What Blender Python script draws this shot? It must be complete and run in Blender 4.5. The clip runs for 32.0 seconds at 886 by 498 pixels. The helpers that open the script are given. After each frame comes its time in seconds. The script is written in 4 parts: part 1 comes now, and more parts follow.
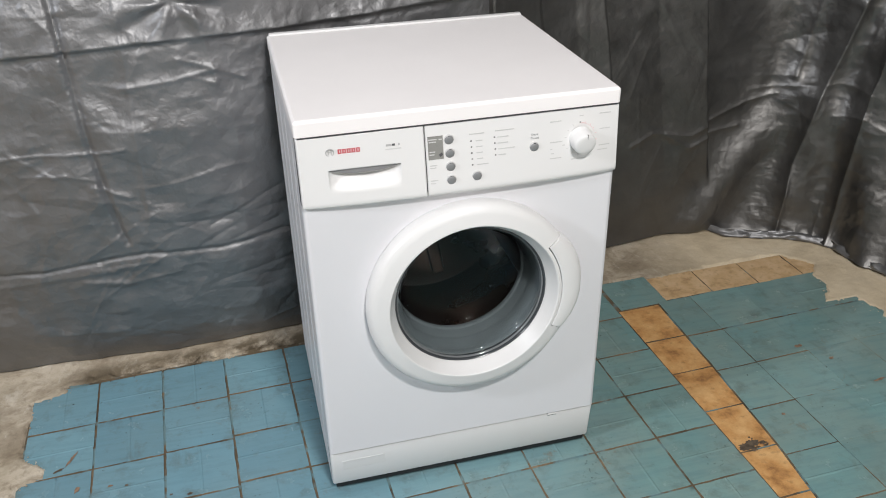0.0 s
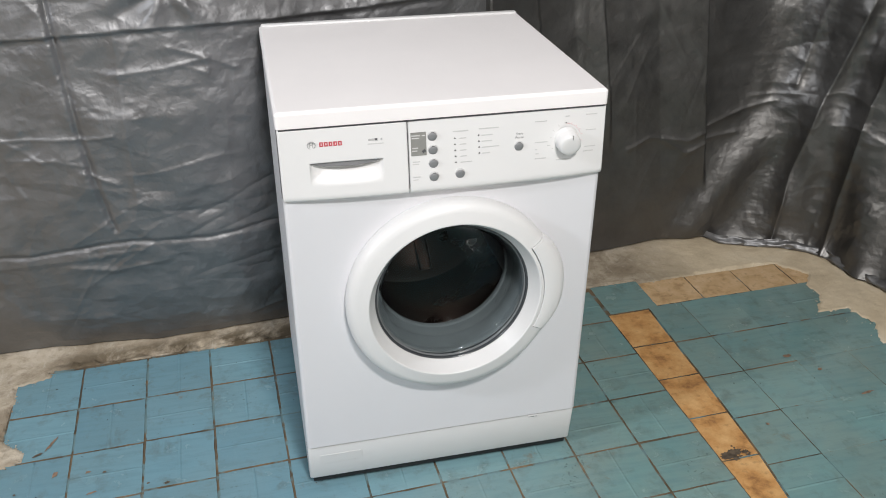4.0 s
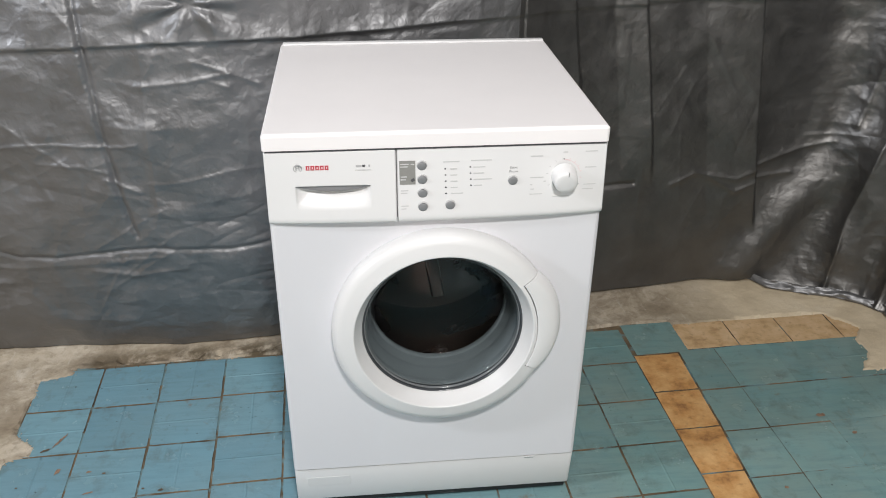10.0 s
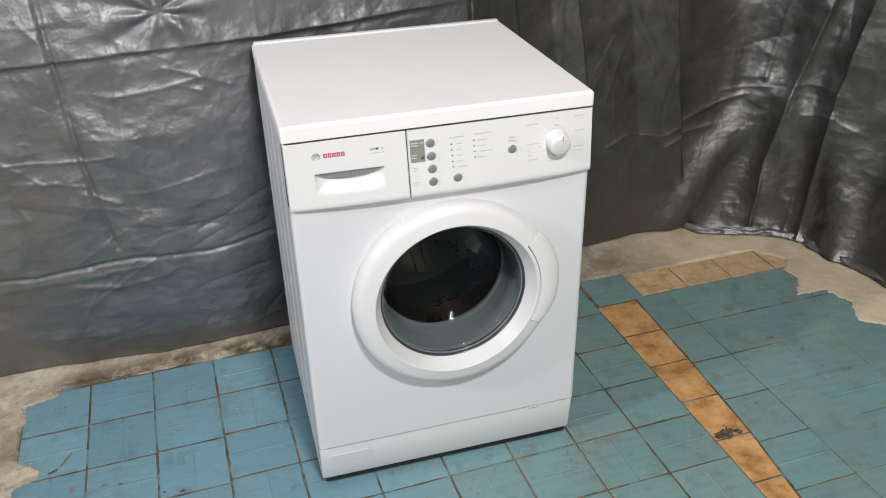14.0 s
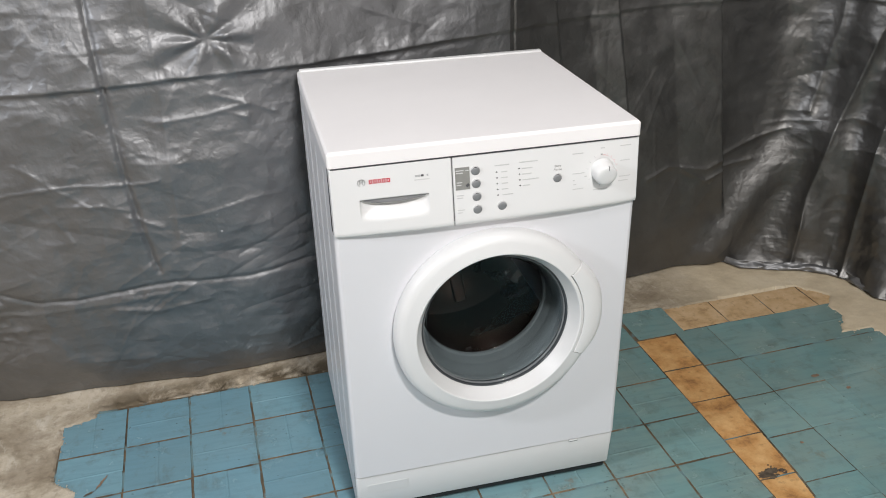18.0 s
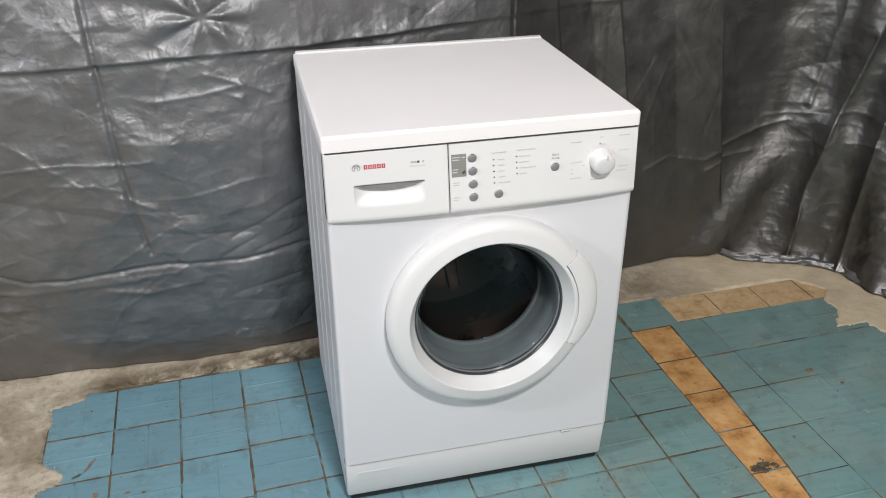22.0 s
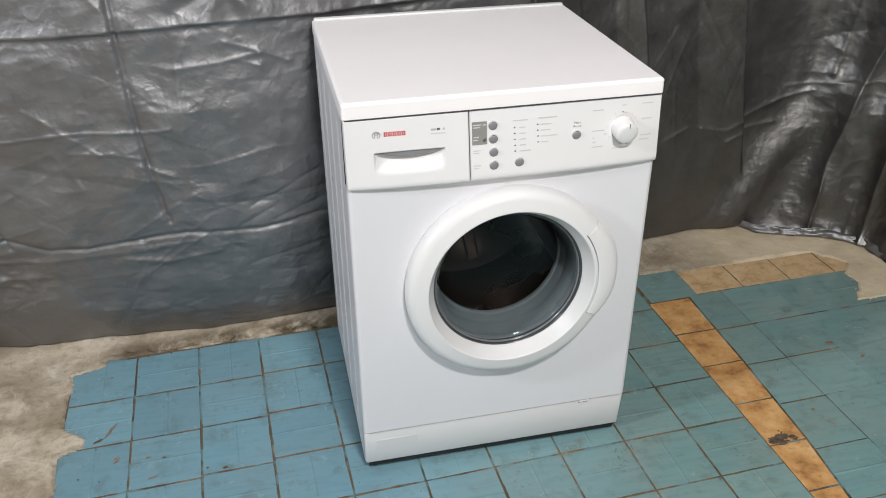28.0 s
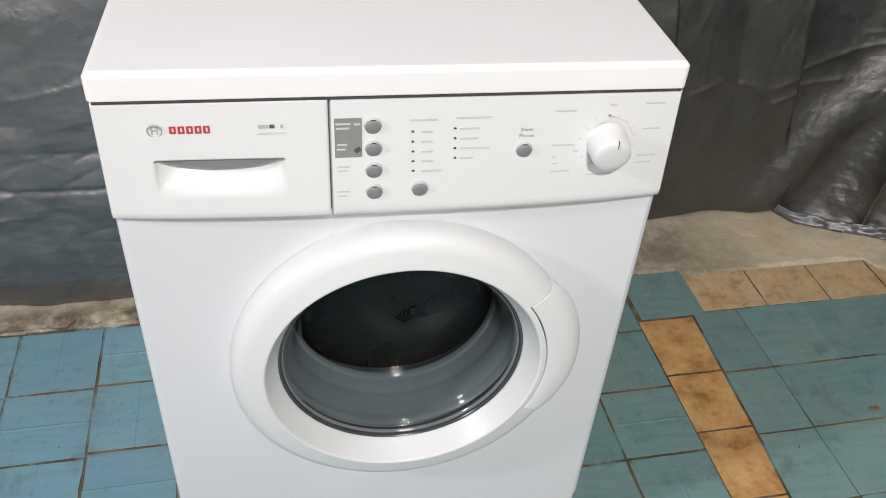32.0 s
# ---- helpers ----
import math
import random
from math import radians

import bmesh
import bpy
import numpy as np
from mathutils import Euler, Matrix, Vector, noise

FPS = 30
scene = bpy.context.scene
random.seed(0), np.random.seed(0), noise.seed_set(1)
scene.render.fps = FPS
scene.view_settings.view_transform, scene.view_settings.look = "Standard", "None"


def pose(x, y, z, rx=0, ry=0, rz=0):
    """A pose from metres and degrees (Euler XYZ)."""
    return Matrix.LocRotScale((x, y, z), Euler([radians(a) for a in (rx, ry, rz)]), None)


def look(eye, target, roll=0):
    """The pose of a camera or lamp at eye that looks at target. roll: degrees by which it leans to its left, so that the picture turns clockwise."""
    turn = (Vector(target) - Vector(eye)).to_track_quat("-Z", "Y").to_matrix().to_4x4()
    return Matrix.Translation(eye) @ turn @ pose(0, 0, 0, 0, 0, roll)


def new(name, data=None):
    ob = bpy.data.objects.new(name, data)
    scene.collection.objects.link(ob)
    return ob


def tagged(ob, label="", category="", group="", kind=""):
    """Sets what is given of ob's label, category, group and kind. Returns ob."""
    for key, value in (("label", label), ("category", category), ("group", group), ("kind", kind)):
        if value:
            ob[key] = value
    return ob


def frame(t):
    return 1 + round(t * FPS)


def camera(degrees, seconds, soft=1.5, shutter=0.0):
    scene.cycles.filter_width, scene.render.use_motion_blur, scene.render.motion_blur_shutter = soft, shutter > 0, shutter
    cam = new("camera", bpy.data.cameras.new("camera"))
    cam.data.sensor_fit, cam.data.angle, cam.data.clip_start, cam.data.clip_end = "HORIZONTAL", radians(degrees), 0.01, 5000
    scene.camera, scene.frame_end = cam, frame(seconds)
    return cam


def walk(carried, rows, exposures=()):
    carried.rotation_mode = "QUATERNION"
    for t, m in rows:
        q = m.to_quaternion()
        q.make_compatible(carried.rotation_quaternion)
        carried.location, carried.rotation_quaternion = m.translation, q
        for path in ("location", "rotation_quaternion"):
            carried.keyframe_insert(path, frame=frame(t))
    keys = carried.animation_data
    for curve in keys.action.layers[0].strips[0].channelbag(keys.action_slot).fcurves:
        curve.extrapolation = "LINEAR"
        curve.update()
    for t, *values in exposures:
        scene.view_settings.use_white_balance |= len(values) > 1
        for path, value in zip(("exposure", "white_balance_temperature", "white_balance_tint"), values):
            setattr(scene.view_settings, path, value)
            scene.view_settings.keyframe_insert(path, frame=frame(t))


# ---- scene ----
cam = camera(55.4, 32.0, 1.0)
PATH = [
    (0, (-0.38, -1.35, 1.375), (0.041, 0.334, 0.382), -1.2),
    (0.5, (-0.397, -1.364, 1.372), (0.022, 0.33, 0.395), -0.3),
    (1, (-0.39, -1.359, 1.38), (0.025, 0.34, 0.409), -0.6),
    (1.5, (-0.393, -1.358, 1.381), (0.031, 0.344, 0.42), -0.4),
    (2, (-0.395, -1.361, 1.371), (0.039, 0.337, 0.408), 0.6),
    (2.5, (-0.386, -1.37, 1.374), (0.058, 0.325, 0.409), 0.8),
    (4.5, (-0.286, -1.344, 1.368), (0.06, 0.35, 0.363), -0.4),
    (5, (-0.224, -1.333, 1.378), (-0.046, 0.397, 0.391), -1.4),
    (5.5, (-0.166, -1.329, 1.378), (-0.051, 0.417, 0.41), -1.5),
    (6, (-0.148, -1.327, 1.372), (-0.012, 0.407, 0.384), -1.1),
    (6.5, (-0.155, -1.328, 1.364), (-0.023, 0.393, 0.354), 0.0),
    (7, (-0.155, -1.319, 1.356), (0.009, 0.407, 0.36), 0.7),
    (7.5, (-0.138, -1.301, 1.36), (0.07, 0.423, 0.367), 0.6),
    (8, (-0.153, -1.33, 1.368), (0.031, 0.392, 0.368), 0.4),
    (8.5, (-0.15, -1.346, 1.374), (0.018, 0.386, 0.388), 0.5),
    (9, (-0.144, -1.352, 1.372), (0.032, 0.379, 0.385), 0.8),
    (9.5, (-0.136, -1.347, 1.373), (0.046, 0.385, 0.39), 0.7),
    (10, (-0.139, -1.338, 1.381), (0.054, 0.4, 0.41), 0.7),
    (10.5, (-0.157, -1.34, 1.388), (0.071, 0.393, 0.417), 0.2),
    (11, (-0.237, -1.318, 1.381), (0.082, 0.391, 0.394), -0.5),
    (11.5, (-0.347, -1.335, 1.386), (0.054, 0.351, 0.387), -0.3),
    (12, (-0.405, -1.353, 1.382), (0.06, 0.311, 0.375), 0.3),
    (12.5, (-0.411, -1.374, 1.388), (0.066, 0.285, 0.378), -0.6),
    (13, (-0.404, -1.387, 1.395), (0.078, 0.273, 0.388), -1.1),
    (13.5, (-0.399, -1.397, 1.395), (0.076, 0.271, 0.397), -1.3),
    (14, (-0.394, -1.405, 1.4), (0.067, 0.272, 0.411), -1.4),
    (14.5, (-0.393, -1.387, 1.392), (0.097, 0.289, 0.416), -1.9),
    (16.5, (-0.411, -1.381, 1.376), (0.05, 0.313, 0.418), -0.7),
    (17, (-0.404, -1.384, 1.389), (0.011, 0.329, 0.444), -1.1),
    (17.5, (-0.415, -1.391, 1.389), (-0.034, 0.342, 0.467), -2.0),
    (18, (-0.42, -1.392, 1.389), (-0.013, 0.336, 0.468), -1.4),
    (18.5, (-0.421, -1.384, 1.381), (0.02, 0.32, 0.431), -0.5),
    (19, (-0.432, -1.386, 1.381), (-0.006, 0.314, 0.417), -0.6),
    (19.5, (-0.426, -1.383, 1.386), (-0.009, 0.328, 0.438), -1.1),
    (20, (-0.429, -1.369, 1.397), (-0.009, 0.346, 0.457), -1.1),
    (20.5, (-0.419, -1.359, 1.39), (0.02, 0.347, 0.444), -0.6),
    (21, (-0.42, -1.374, 1.402), (0.012, 0.345, 0.476), 0.1),
    (21.5, (-0.426, -1.372, 1.391), (-0.018, 0.353, 0.465), 0.4),
    (22, (-0.414, -1.374, 1.384), (-0.001, 0.336, 0.432), -0.2),
    (22.5, (-0.393, -1.372, 1.378), (0.053, 0.315, 0.402), -1.5),
    (23, (-0.377, -1.364, 1.374), (0.105, 0.307, 0.386), -1.6),
    (23.5, (-0.378, -1.369, 1.381), (0.12, 0.297, 0.393), -0.6),
    (24, (-0.389, -1.365, 1.377), (0.079, 0.311, 0.391), -0.2),
    (24.5, (-0.408, -1.368, 1.366), (-0.008, 0.316, 0.365), -0.2),
    (25, (-0.423, -1.383, 1.371), (-0.099, 0.307, 0.352), -0.4),
    (25.5, (-0.432, -1.38, 1.366), (-0.155, 0.309, 0.332), -0.6),
    (26, (-0.437, -1.376, 1.366), (-0.148, 0.309, 0.328), -0.4),
    (26.5, (-0.427, -1.371, 1.372), (-0.11, 0.316, 0.345), -0.7),
    (28.5, (-0.42, -1.369, 1.373), (-0.031, 0.315, 0.366), -0.6),
    (29, (-0.413, -1.361, 1.371), (-0.004, 0.317, 0.363), -0.8),
    (29.5, (-0.411, -1.371, 1.377), (0.019, 0.312, 0.385), -0.1),
    (30, (-0.411, -1.394, 1.378), (0.023, 0.297, 0.403), -0.1),
    (30.5, (-0.395, -1.377, 1.37), (0.054, 0.301, 0.379), -0.8),
    (31, (-0.329, -1.255, 1.338), (0.122, 0.374, 0.269), -0.8),
    (31.5, (-0.162, -1.022, 1.308), (0.267, 0.558, 0.16), 2.3),
    (32, (-0.101, -0.741, 1.244), (0.216, 0.782, -0.013), 4.4),
]
walk(cam, [(t, look(eye, target, roll)) for t, eye, target, roll in PATH])

# ---- world and lights ----
world = bpy.data.worlds.new("world")
scene.world = world
world.use_nodes = True
world.node_tree.nodes["Background"].inputs["Color"].default_value = (0.6, 0.65, 0.7, 1)
world.node_tree.nodes["Background"].inputs["Strength"].default_value = 0.014


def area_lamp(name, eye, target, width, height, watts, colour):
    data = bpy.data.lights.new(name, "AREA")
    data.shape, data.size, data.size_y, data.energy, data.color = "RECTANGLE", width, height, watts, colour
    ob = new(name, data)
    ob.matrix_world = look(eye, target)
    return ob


# added low fill that brightens the tarpaulin; no such lamp is known
area_lamp("tarp_fill", (0.05, -3.1, 2.1), (-0.3, 0.6, 0.6), 0.6, 0.1, 27, (1.0, 0.97, 0.94))
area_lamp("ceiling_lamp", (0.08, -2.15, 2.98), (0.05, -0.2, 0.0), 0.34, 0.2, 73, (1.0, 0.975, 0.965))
area_lamp("side_lamp", (-3.05, -0.93, 2.35), (-0.3, 0.25, 0.4), 0.25, 0.3, 54, (0.91, 0.94, 1.0))


# ---- materials ----
def nodes_of(name):
    m = bpy.data.materials.new(name)
    m.use_nodes = True
    return m, m.node_tree.nodes, m.node_tree.links, m.node_tree.nodes["Principled BSDF"]


def world_place(n):
    return n.new("ShaderNodeNewGeometry").outputs["Position"]


def noise_at(n, l, vector, scale, detail=4.0, rough=0.55, distort=0.0):
    t = n.new("ShaderNodeTexNoise")
    t.inputs["Scale"].default_value, t.inputs["Detail"].default_value = scale, detail
    t.inputs["Roughness"].default_value, t.inputs["Distortion"].default_value = rough, distort
    l.new(vector, t.inputs["Vector"])
    return t.outputs["Fac"]


def ramp(n, l, fac, stops):
    r = n.new("ShaderNodeValToRGB")
    e = r.color_ramp.elements
    while len(e) < len(stops):
        e.new(0.5)
    for k, (p, c) in enumerate(stops):
        e[k].position = p
        e[k].color = (*c, 1) if len(c) == 3 else c
    l.new(fac, r.inputs["Fac"])
    return r.outputs["Color"]


def grey(v):
    return (v, v, v)


def mix(n, l, fac, a, b, how="MIX"):
    m = n.new("ShaderNodeMix")
    m.data_type, m.blend_type = "RGBA", how
    for sock, val in ((m.inputs[0], fac), (m.inputs[6], a), (m.inputs[7], b)):
        if hasattr(val, "is_output"):
            l.new(val, sock)
        elif isinstance(val, tuple):
            sock.default_value = (*val, 1)
        else:
            sock.default_value = val
    return m.outputs[2]


def bump(n, l, bsdf, height, strength, distance):
    b = n.new("ShaderNodeBump")
    b.inputs["Strength"].default_value, b.inputs["Distance"].default_value = strength, distance
    l.new(height, b.inputs["Height"])
    l.new(b.outputs["Normal"], bsdf.inputs["Normal"])


def plain(name, colour, rough, metal=0.0, vary=0.06, scale=9.0, relief=0.0, fine=300.0, coat=0.0):
    m, n, l, p = nodes_of(name)
    pos = world_place(n)
    low = tuple(c * (1 - vary) for c in colour)
    high = tuple(min(1.0, c * (1 + vary)) for c in colour)
    l.new(ramp(n, l, noise_at(n, l, pos, scale), [(0.3, low), (0.7, high)]), p.inputs["Base Color"])
    l.new(ramp(n, l, noise_at(n, l, pos, scale * 3, 6), [(0.25, grey(max(0.02, rough - 0.06))), (0.75, grey(min(1, rough + 0.08)))]), p.inputs["Roughness"])
    p.inputs["Metallic"].default_value = metal
    p.inputs["Coat Weight"].default_value = coat
    if relief:
        bump(n, l, p, noise_at(n, l, pos, fine, 2), 0.25, relief)
    return m


ENAMEL = plain("white_enamel", (0.715, 0.715, 0.738), 0.32, vary=0.012, scale=4, relief=0.0002, fine=500)
PLASTIC = plain("white_plastic", (0.74, 0.738, 0.734), 0.36, vary=0.012, scale=5, relief=0.0002, fine=800)
LID = plain("lid_laminate", (0.90, 0.873, 0.868), 0.62, vary=0.015, scale=6, relief=0.0003, fine=900)
SEAM = plain("dark_seam", (0.05, 0.05, 0.055), 0.7)
# grey for the shadow painted under the lip of the drawer grip
GRIP_SHADE = plain("painted_lip_shadow", (0.20, 0.20, 0.205), 0.6)
BUTTON = plain("grey_button", (0.235, 0.24, 0.245), 0.42, vary=0.04)
BUTTON_MARK = plain("black_mark", (0.02, 0.02, 0.02), 0.5)
PRINT_GREY = plain("grey_print", (0.42, 0.42, 0.42), 0.6)
PRINT_PALE = plain("pale_print", (0.57, 0.57, 0.565), 0.6)
PRINT_DARK = plain("dark_print", (0.08, 0.08, 0.085), 0.5)
PRINT_RED = plain("red_print", (0.50, 0.04, 0.06), 0.45)
PRINT_ROSE = plain("rose_print", (0.75, 0.57, 0.58), 0.5)
STICKER = plain("grey_display_print", (0.25, 0.25, 0.235), 0.35, vary=0.1, scale=40)
LIP = plain("shiny_lip", (0.16, 0.17, 0.175), 0.07, vary=0.1, scale=40)
BEZEL = plain("grey_bezel", (0.05, 0.055, 0.06), 0.2, vary=0.08, scale=30)
RUBBER = plain("grey_rubber", (0.195, 0.212, 0.212), 0.38, vary=0.07, scale=30)
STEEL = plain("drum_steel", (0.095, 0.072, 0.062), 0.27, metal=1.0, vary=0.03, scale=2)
BLACK = plain("black_plastic", (0.012, 0.012, 0.013), 0.5)
PLASTER = plain("grey_plaster", (0.32, 0.31, 0.295), 0.9, vary=0.1, scale=2, relief=0.002, fine=60)


def glass_material():
    m, n, l, p = nodes_of("door_glass")
    n.remove(p)
    out = n["Material Output"]
    mx, tr, gl, fr = (n.new(k) for k in ("ShaderNodeMixShader", "ShaderNodeBsdfTransparent", "ShaderNodeBsdfGlossy", "ShaderNodeFresnel"))
    tr.inputs["Color"].default_value = (0.80, 0.84, 0.86, 1)
    gl.inputs["Roughness"].default_value = 0.03
    fr.inputs["IOR"].default_value = 1.33
    l.new(fr.outputs[0], mx.inputs[0])
    l.new(tr.outputs[0], mx.inputs[1])
    l.new(gl.outputs[0], mx.inputs[2])
    l.new(mx.outputs[0], out.inputs["Surface"])
    return m


GLASS = glass_material()


def tarp_material(name, dark, light, film, metal, rough, relief, crumpled):
    m, n, l, p = nodes_of(name)
    pos = world_place(n)
    big = noise_at(n, l, pos, 2.2, 5)
    smudge = noise_at(n, l, pos, 14, 6, 0.6)
    c = mix(n, l, smudge, dark, light)
    c = mix(n, l, ramp(n, l, big, [(0.35, grey(0)), (0.75, grey(0.4))]), c, film)
    l.new(c, p.inputs["Base Color"])
    p.inputs["Metallic"].default_value = metal
    l.new(ramp(n, l, smudge, [(0.3, grey(rough - 0.07)), (0.7, grey(rough + 0.09))]), p.inputs["Roughness"])
    h = n.new("ShaderNodeMath")
    h.operation = "MULTIPLY_ADD"
    l.new(noise_at(n, l, pos, 13, 3, 0.5, 0.8), h.inputs[0])
    h.inputs[1].default_value = 2.2
    l.new(noise_at(n, l, pos, 60, 2, 0.5, 0.3), h.inputs[2])
    crumple = n.new("ShaderNodeTexVoronoi")
    crumple.feature = "DISTANCE_TO_EDGE"
    crumple.inputs["Scale"].default_value = 11
    warp = n.new("ShaderNodeVectorMath")
    warp.operation = "MULTIPLY_ADD"
    t = n.new("ShaderNodeTexNoise")
    t.inputs["Scale"].default_value, t.inputs["Detail"].default_value = 6, 4
    l.new(pos, t.inputs["Vector"])
    l.new(t.outputs["Color"], warp.inputs[0])
    warp.inputs[1].default_value = (0.22, 0.22, 0.22)
    l.new(pos, warp.inputs[2])
    l.new(warp.outputs[0], crumple.inputs["Vector"])
    h2 = n.new("ShaderNodeMath")
    h2.operation = "MULTIPLY_ADD"
    l.new(ramp(n, l, crumple.outputs["Distance"], [(0.0, grey(0)), (0.22, grey(0.8)), (0.6, grey(1))]), h2.inputs[0])
    h2.inputs[1].default_value = crumpled
    l.new(h.outputs[0], h2.inputs[2])
    bump(n, l, p, h2.outputs[0], relief, 0.0040)
    return m


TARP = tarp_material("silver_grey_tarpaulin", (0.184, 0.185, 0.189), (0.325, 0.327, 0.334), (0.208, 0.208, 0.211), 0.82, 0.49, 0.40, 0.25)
# darker copy of TARP: dimmer light past the appliance is put into its colour
TARP_DARK = tarp_material("dimmed_tarpaulin", (0.112, 0.110, 0.107), (0.210, 0.206, 0.200), (0.132, 0.129, 0.124), 0.84, 0.42, 0.26, 0.4)


def shift_scale(n, l, value, factor, plus):
    m = n.new("ShaderNodeMath")
    m.operation = "MULTIPLY_ADD"
    l.new(value, m.inputs[0])
    m.inputs[1].default_value, m.inputs[2].default_value = factor, plus
    return m.outputs[0]


def concrete_material():
    m, n, l, p = nodes_of("worn_concrete")
    pos = world_place(n)
    c = ramp(n, l, noise_at(n, l, pos, 6.5, 9, 0.66, 0.6), [(0.30, (0.19, 0.145, 0.095)), (0.42, (0.37, 0.31, 0.225)), (0.52, (0.50, 0.43, 0.33)), (0.62, (0.60, 0.53, 0.425)), (0.74, (0.70, 0.64, 0.54))])
    # blotches of old dirt with ragged edges, fine pits and pale scrapes
    c = mix(n, l, ramp(n, l, noise_at(n, l, pos, 3.1, 9, 0.7, 1.2), [(0.47, grey(0)), (0.56, grey(0.55)), (0.70, grey(0.75))]), c, (0.25, 0.20, 0.14))
    c = mix(n, l, ramp(n, l, noise_at(n, l, pos, 42, 6, 0.7), [(0.50, grey(0)), (0.64, grey(0.45))]), c, (0.19, 0.145, 0.10))
    scrape = n.new("ShaderNodeMapping")
    scrape.inputs["Scale"].default_value, scrape.inputs["Rotation"].default_value = (26, 9, 10), (0, 0, 0.5)
    l.new(pos, scrape.inputs["Vector"])
    c = mix(n, l, ramp(n, l, noise_at(n, l, scrape.outputs[0], 1.0, 7, 0.68, 0.4), [(0.58, grey(0)), (0.70, grey(0.6))]), c, (0.66, 0.61, 0.52))
    # grime that has settled in a ragged streak along the back edge of the tiles
    sep = n.new("ShaderNodeSeparateXYZ")
    l.new(pos, sep.inputs[0])
    line = n.new("ShaderNodeMath")
    line.operation = "MULTIPLY_ADD"
    l.new(sep.outputs[0], line.inputs[0])
    line.inputs[1].default_value, line.inputs[2].default_value = -0.036, -0.606
    off = n.new("ShaderNodeMath")
    l.new(sep.outputs[1], off.inputs[0])
    l.new(line.outputs[0], off.inputs[1])
    dist = n.new("ShaderNodeMath")
    dist.operation = "ABSOLUTE"
    l.new(off.outputs[0], dist.inputs[0])
    streak = ramp(n, l, dist.outputs[0], [(0.0, grey(1)), (0.028, grey(0.85)), (0.06, grey(0))])
    patchy = ramp(n, l, noise_at(n, l, pos, 7, 6, 0.65, 0.4), [(0.40, grey(0)), (0.52, grey(1))])
    along = ramp(n, l, shift_scale(n, l, sep.outputs[0], 0.5, 0.5), [(0.035, grey(0)), (0.07, grey(1)), (0.60, grey(1)), (0.70, grey(0.3))])
    streak = mix(n, l, 1.0, streak, along, "MULTIPLY")
    c = mix(n, l, mix(n, l, 1.0, streak, patchy, "MULTIPLY"), c, (0.085, 0.062, 0.034))
    # paler cement of the later patch beside the corner
    pale = ramp(n, l, noise_at(n, l, pos, 8, 7, 0.6), [(0.3, (0.58, 0.475, 0.325)), (0.55, (0.75, 0.635, 0.455)), (0.8, (0.82, 0.725, 0.57))])
    c = mix(n, l, ramp(n, l, sep.outputs[0], [(0.75, grey(0)), (1.0, grey(0.9))]), c, pale)
    c = mix(n, l, ramp(n, l, noise_at(n, l, pos, 2.6, 4, 0.6), [(0.5, grey(0)), (0.7, grey(0.3))]), c, (0.30, 0.245, 0.175))
    l.new(c, p.inputs["Base Color"])
    p.inputs["Roughness"].default_value = 0.85
    bump(n, l, p, noise_at(n, l, pos, 70, 8, 0.65), 0.6, 0.004)
    return m


CONCRETE = concrete_material()


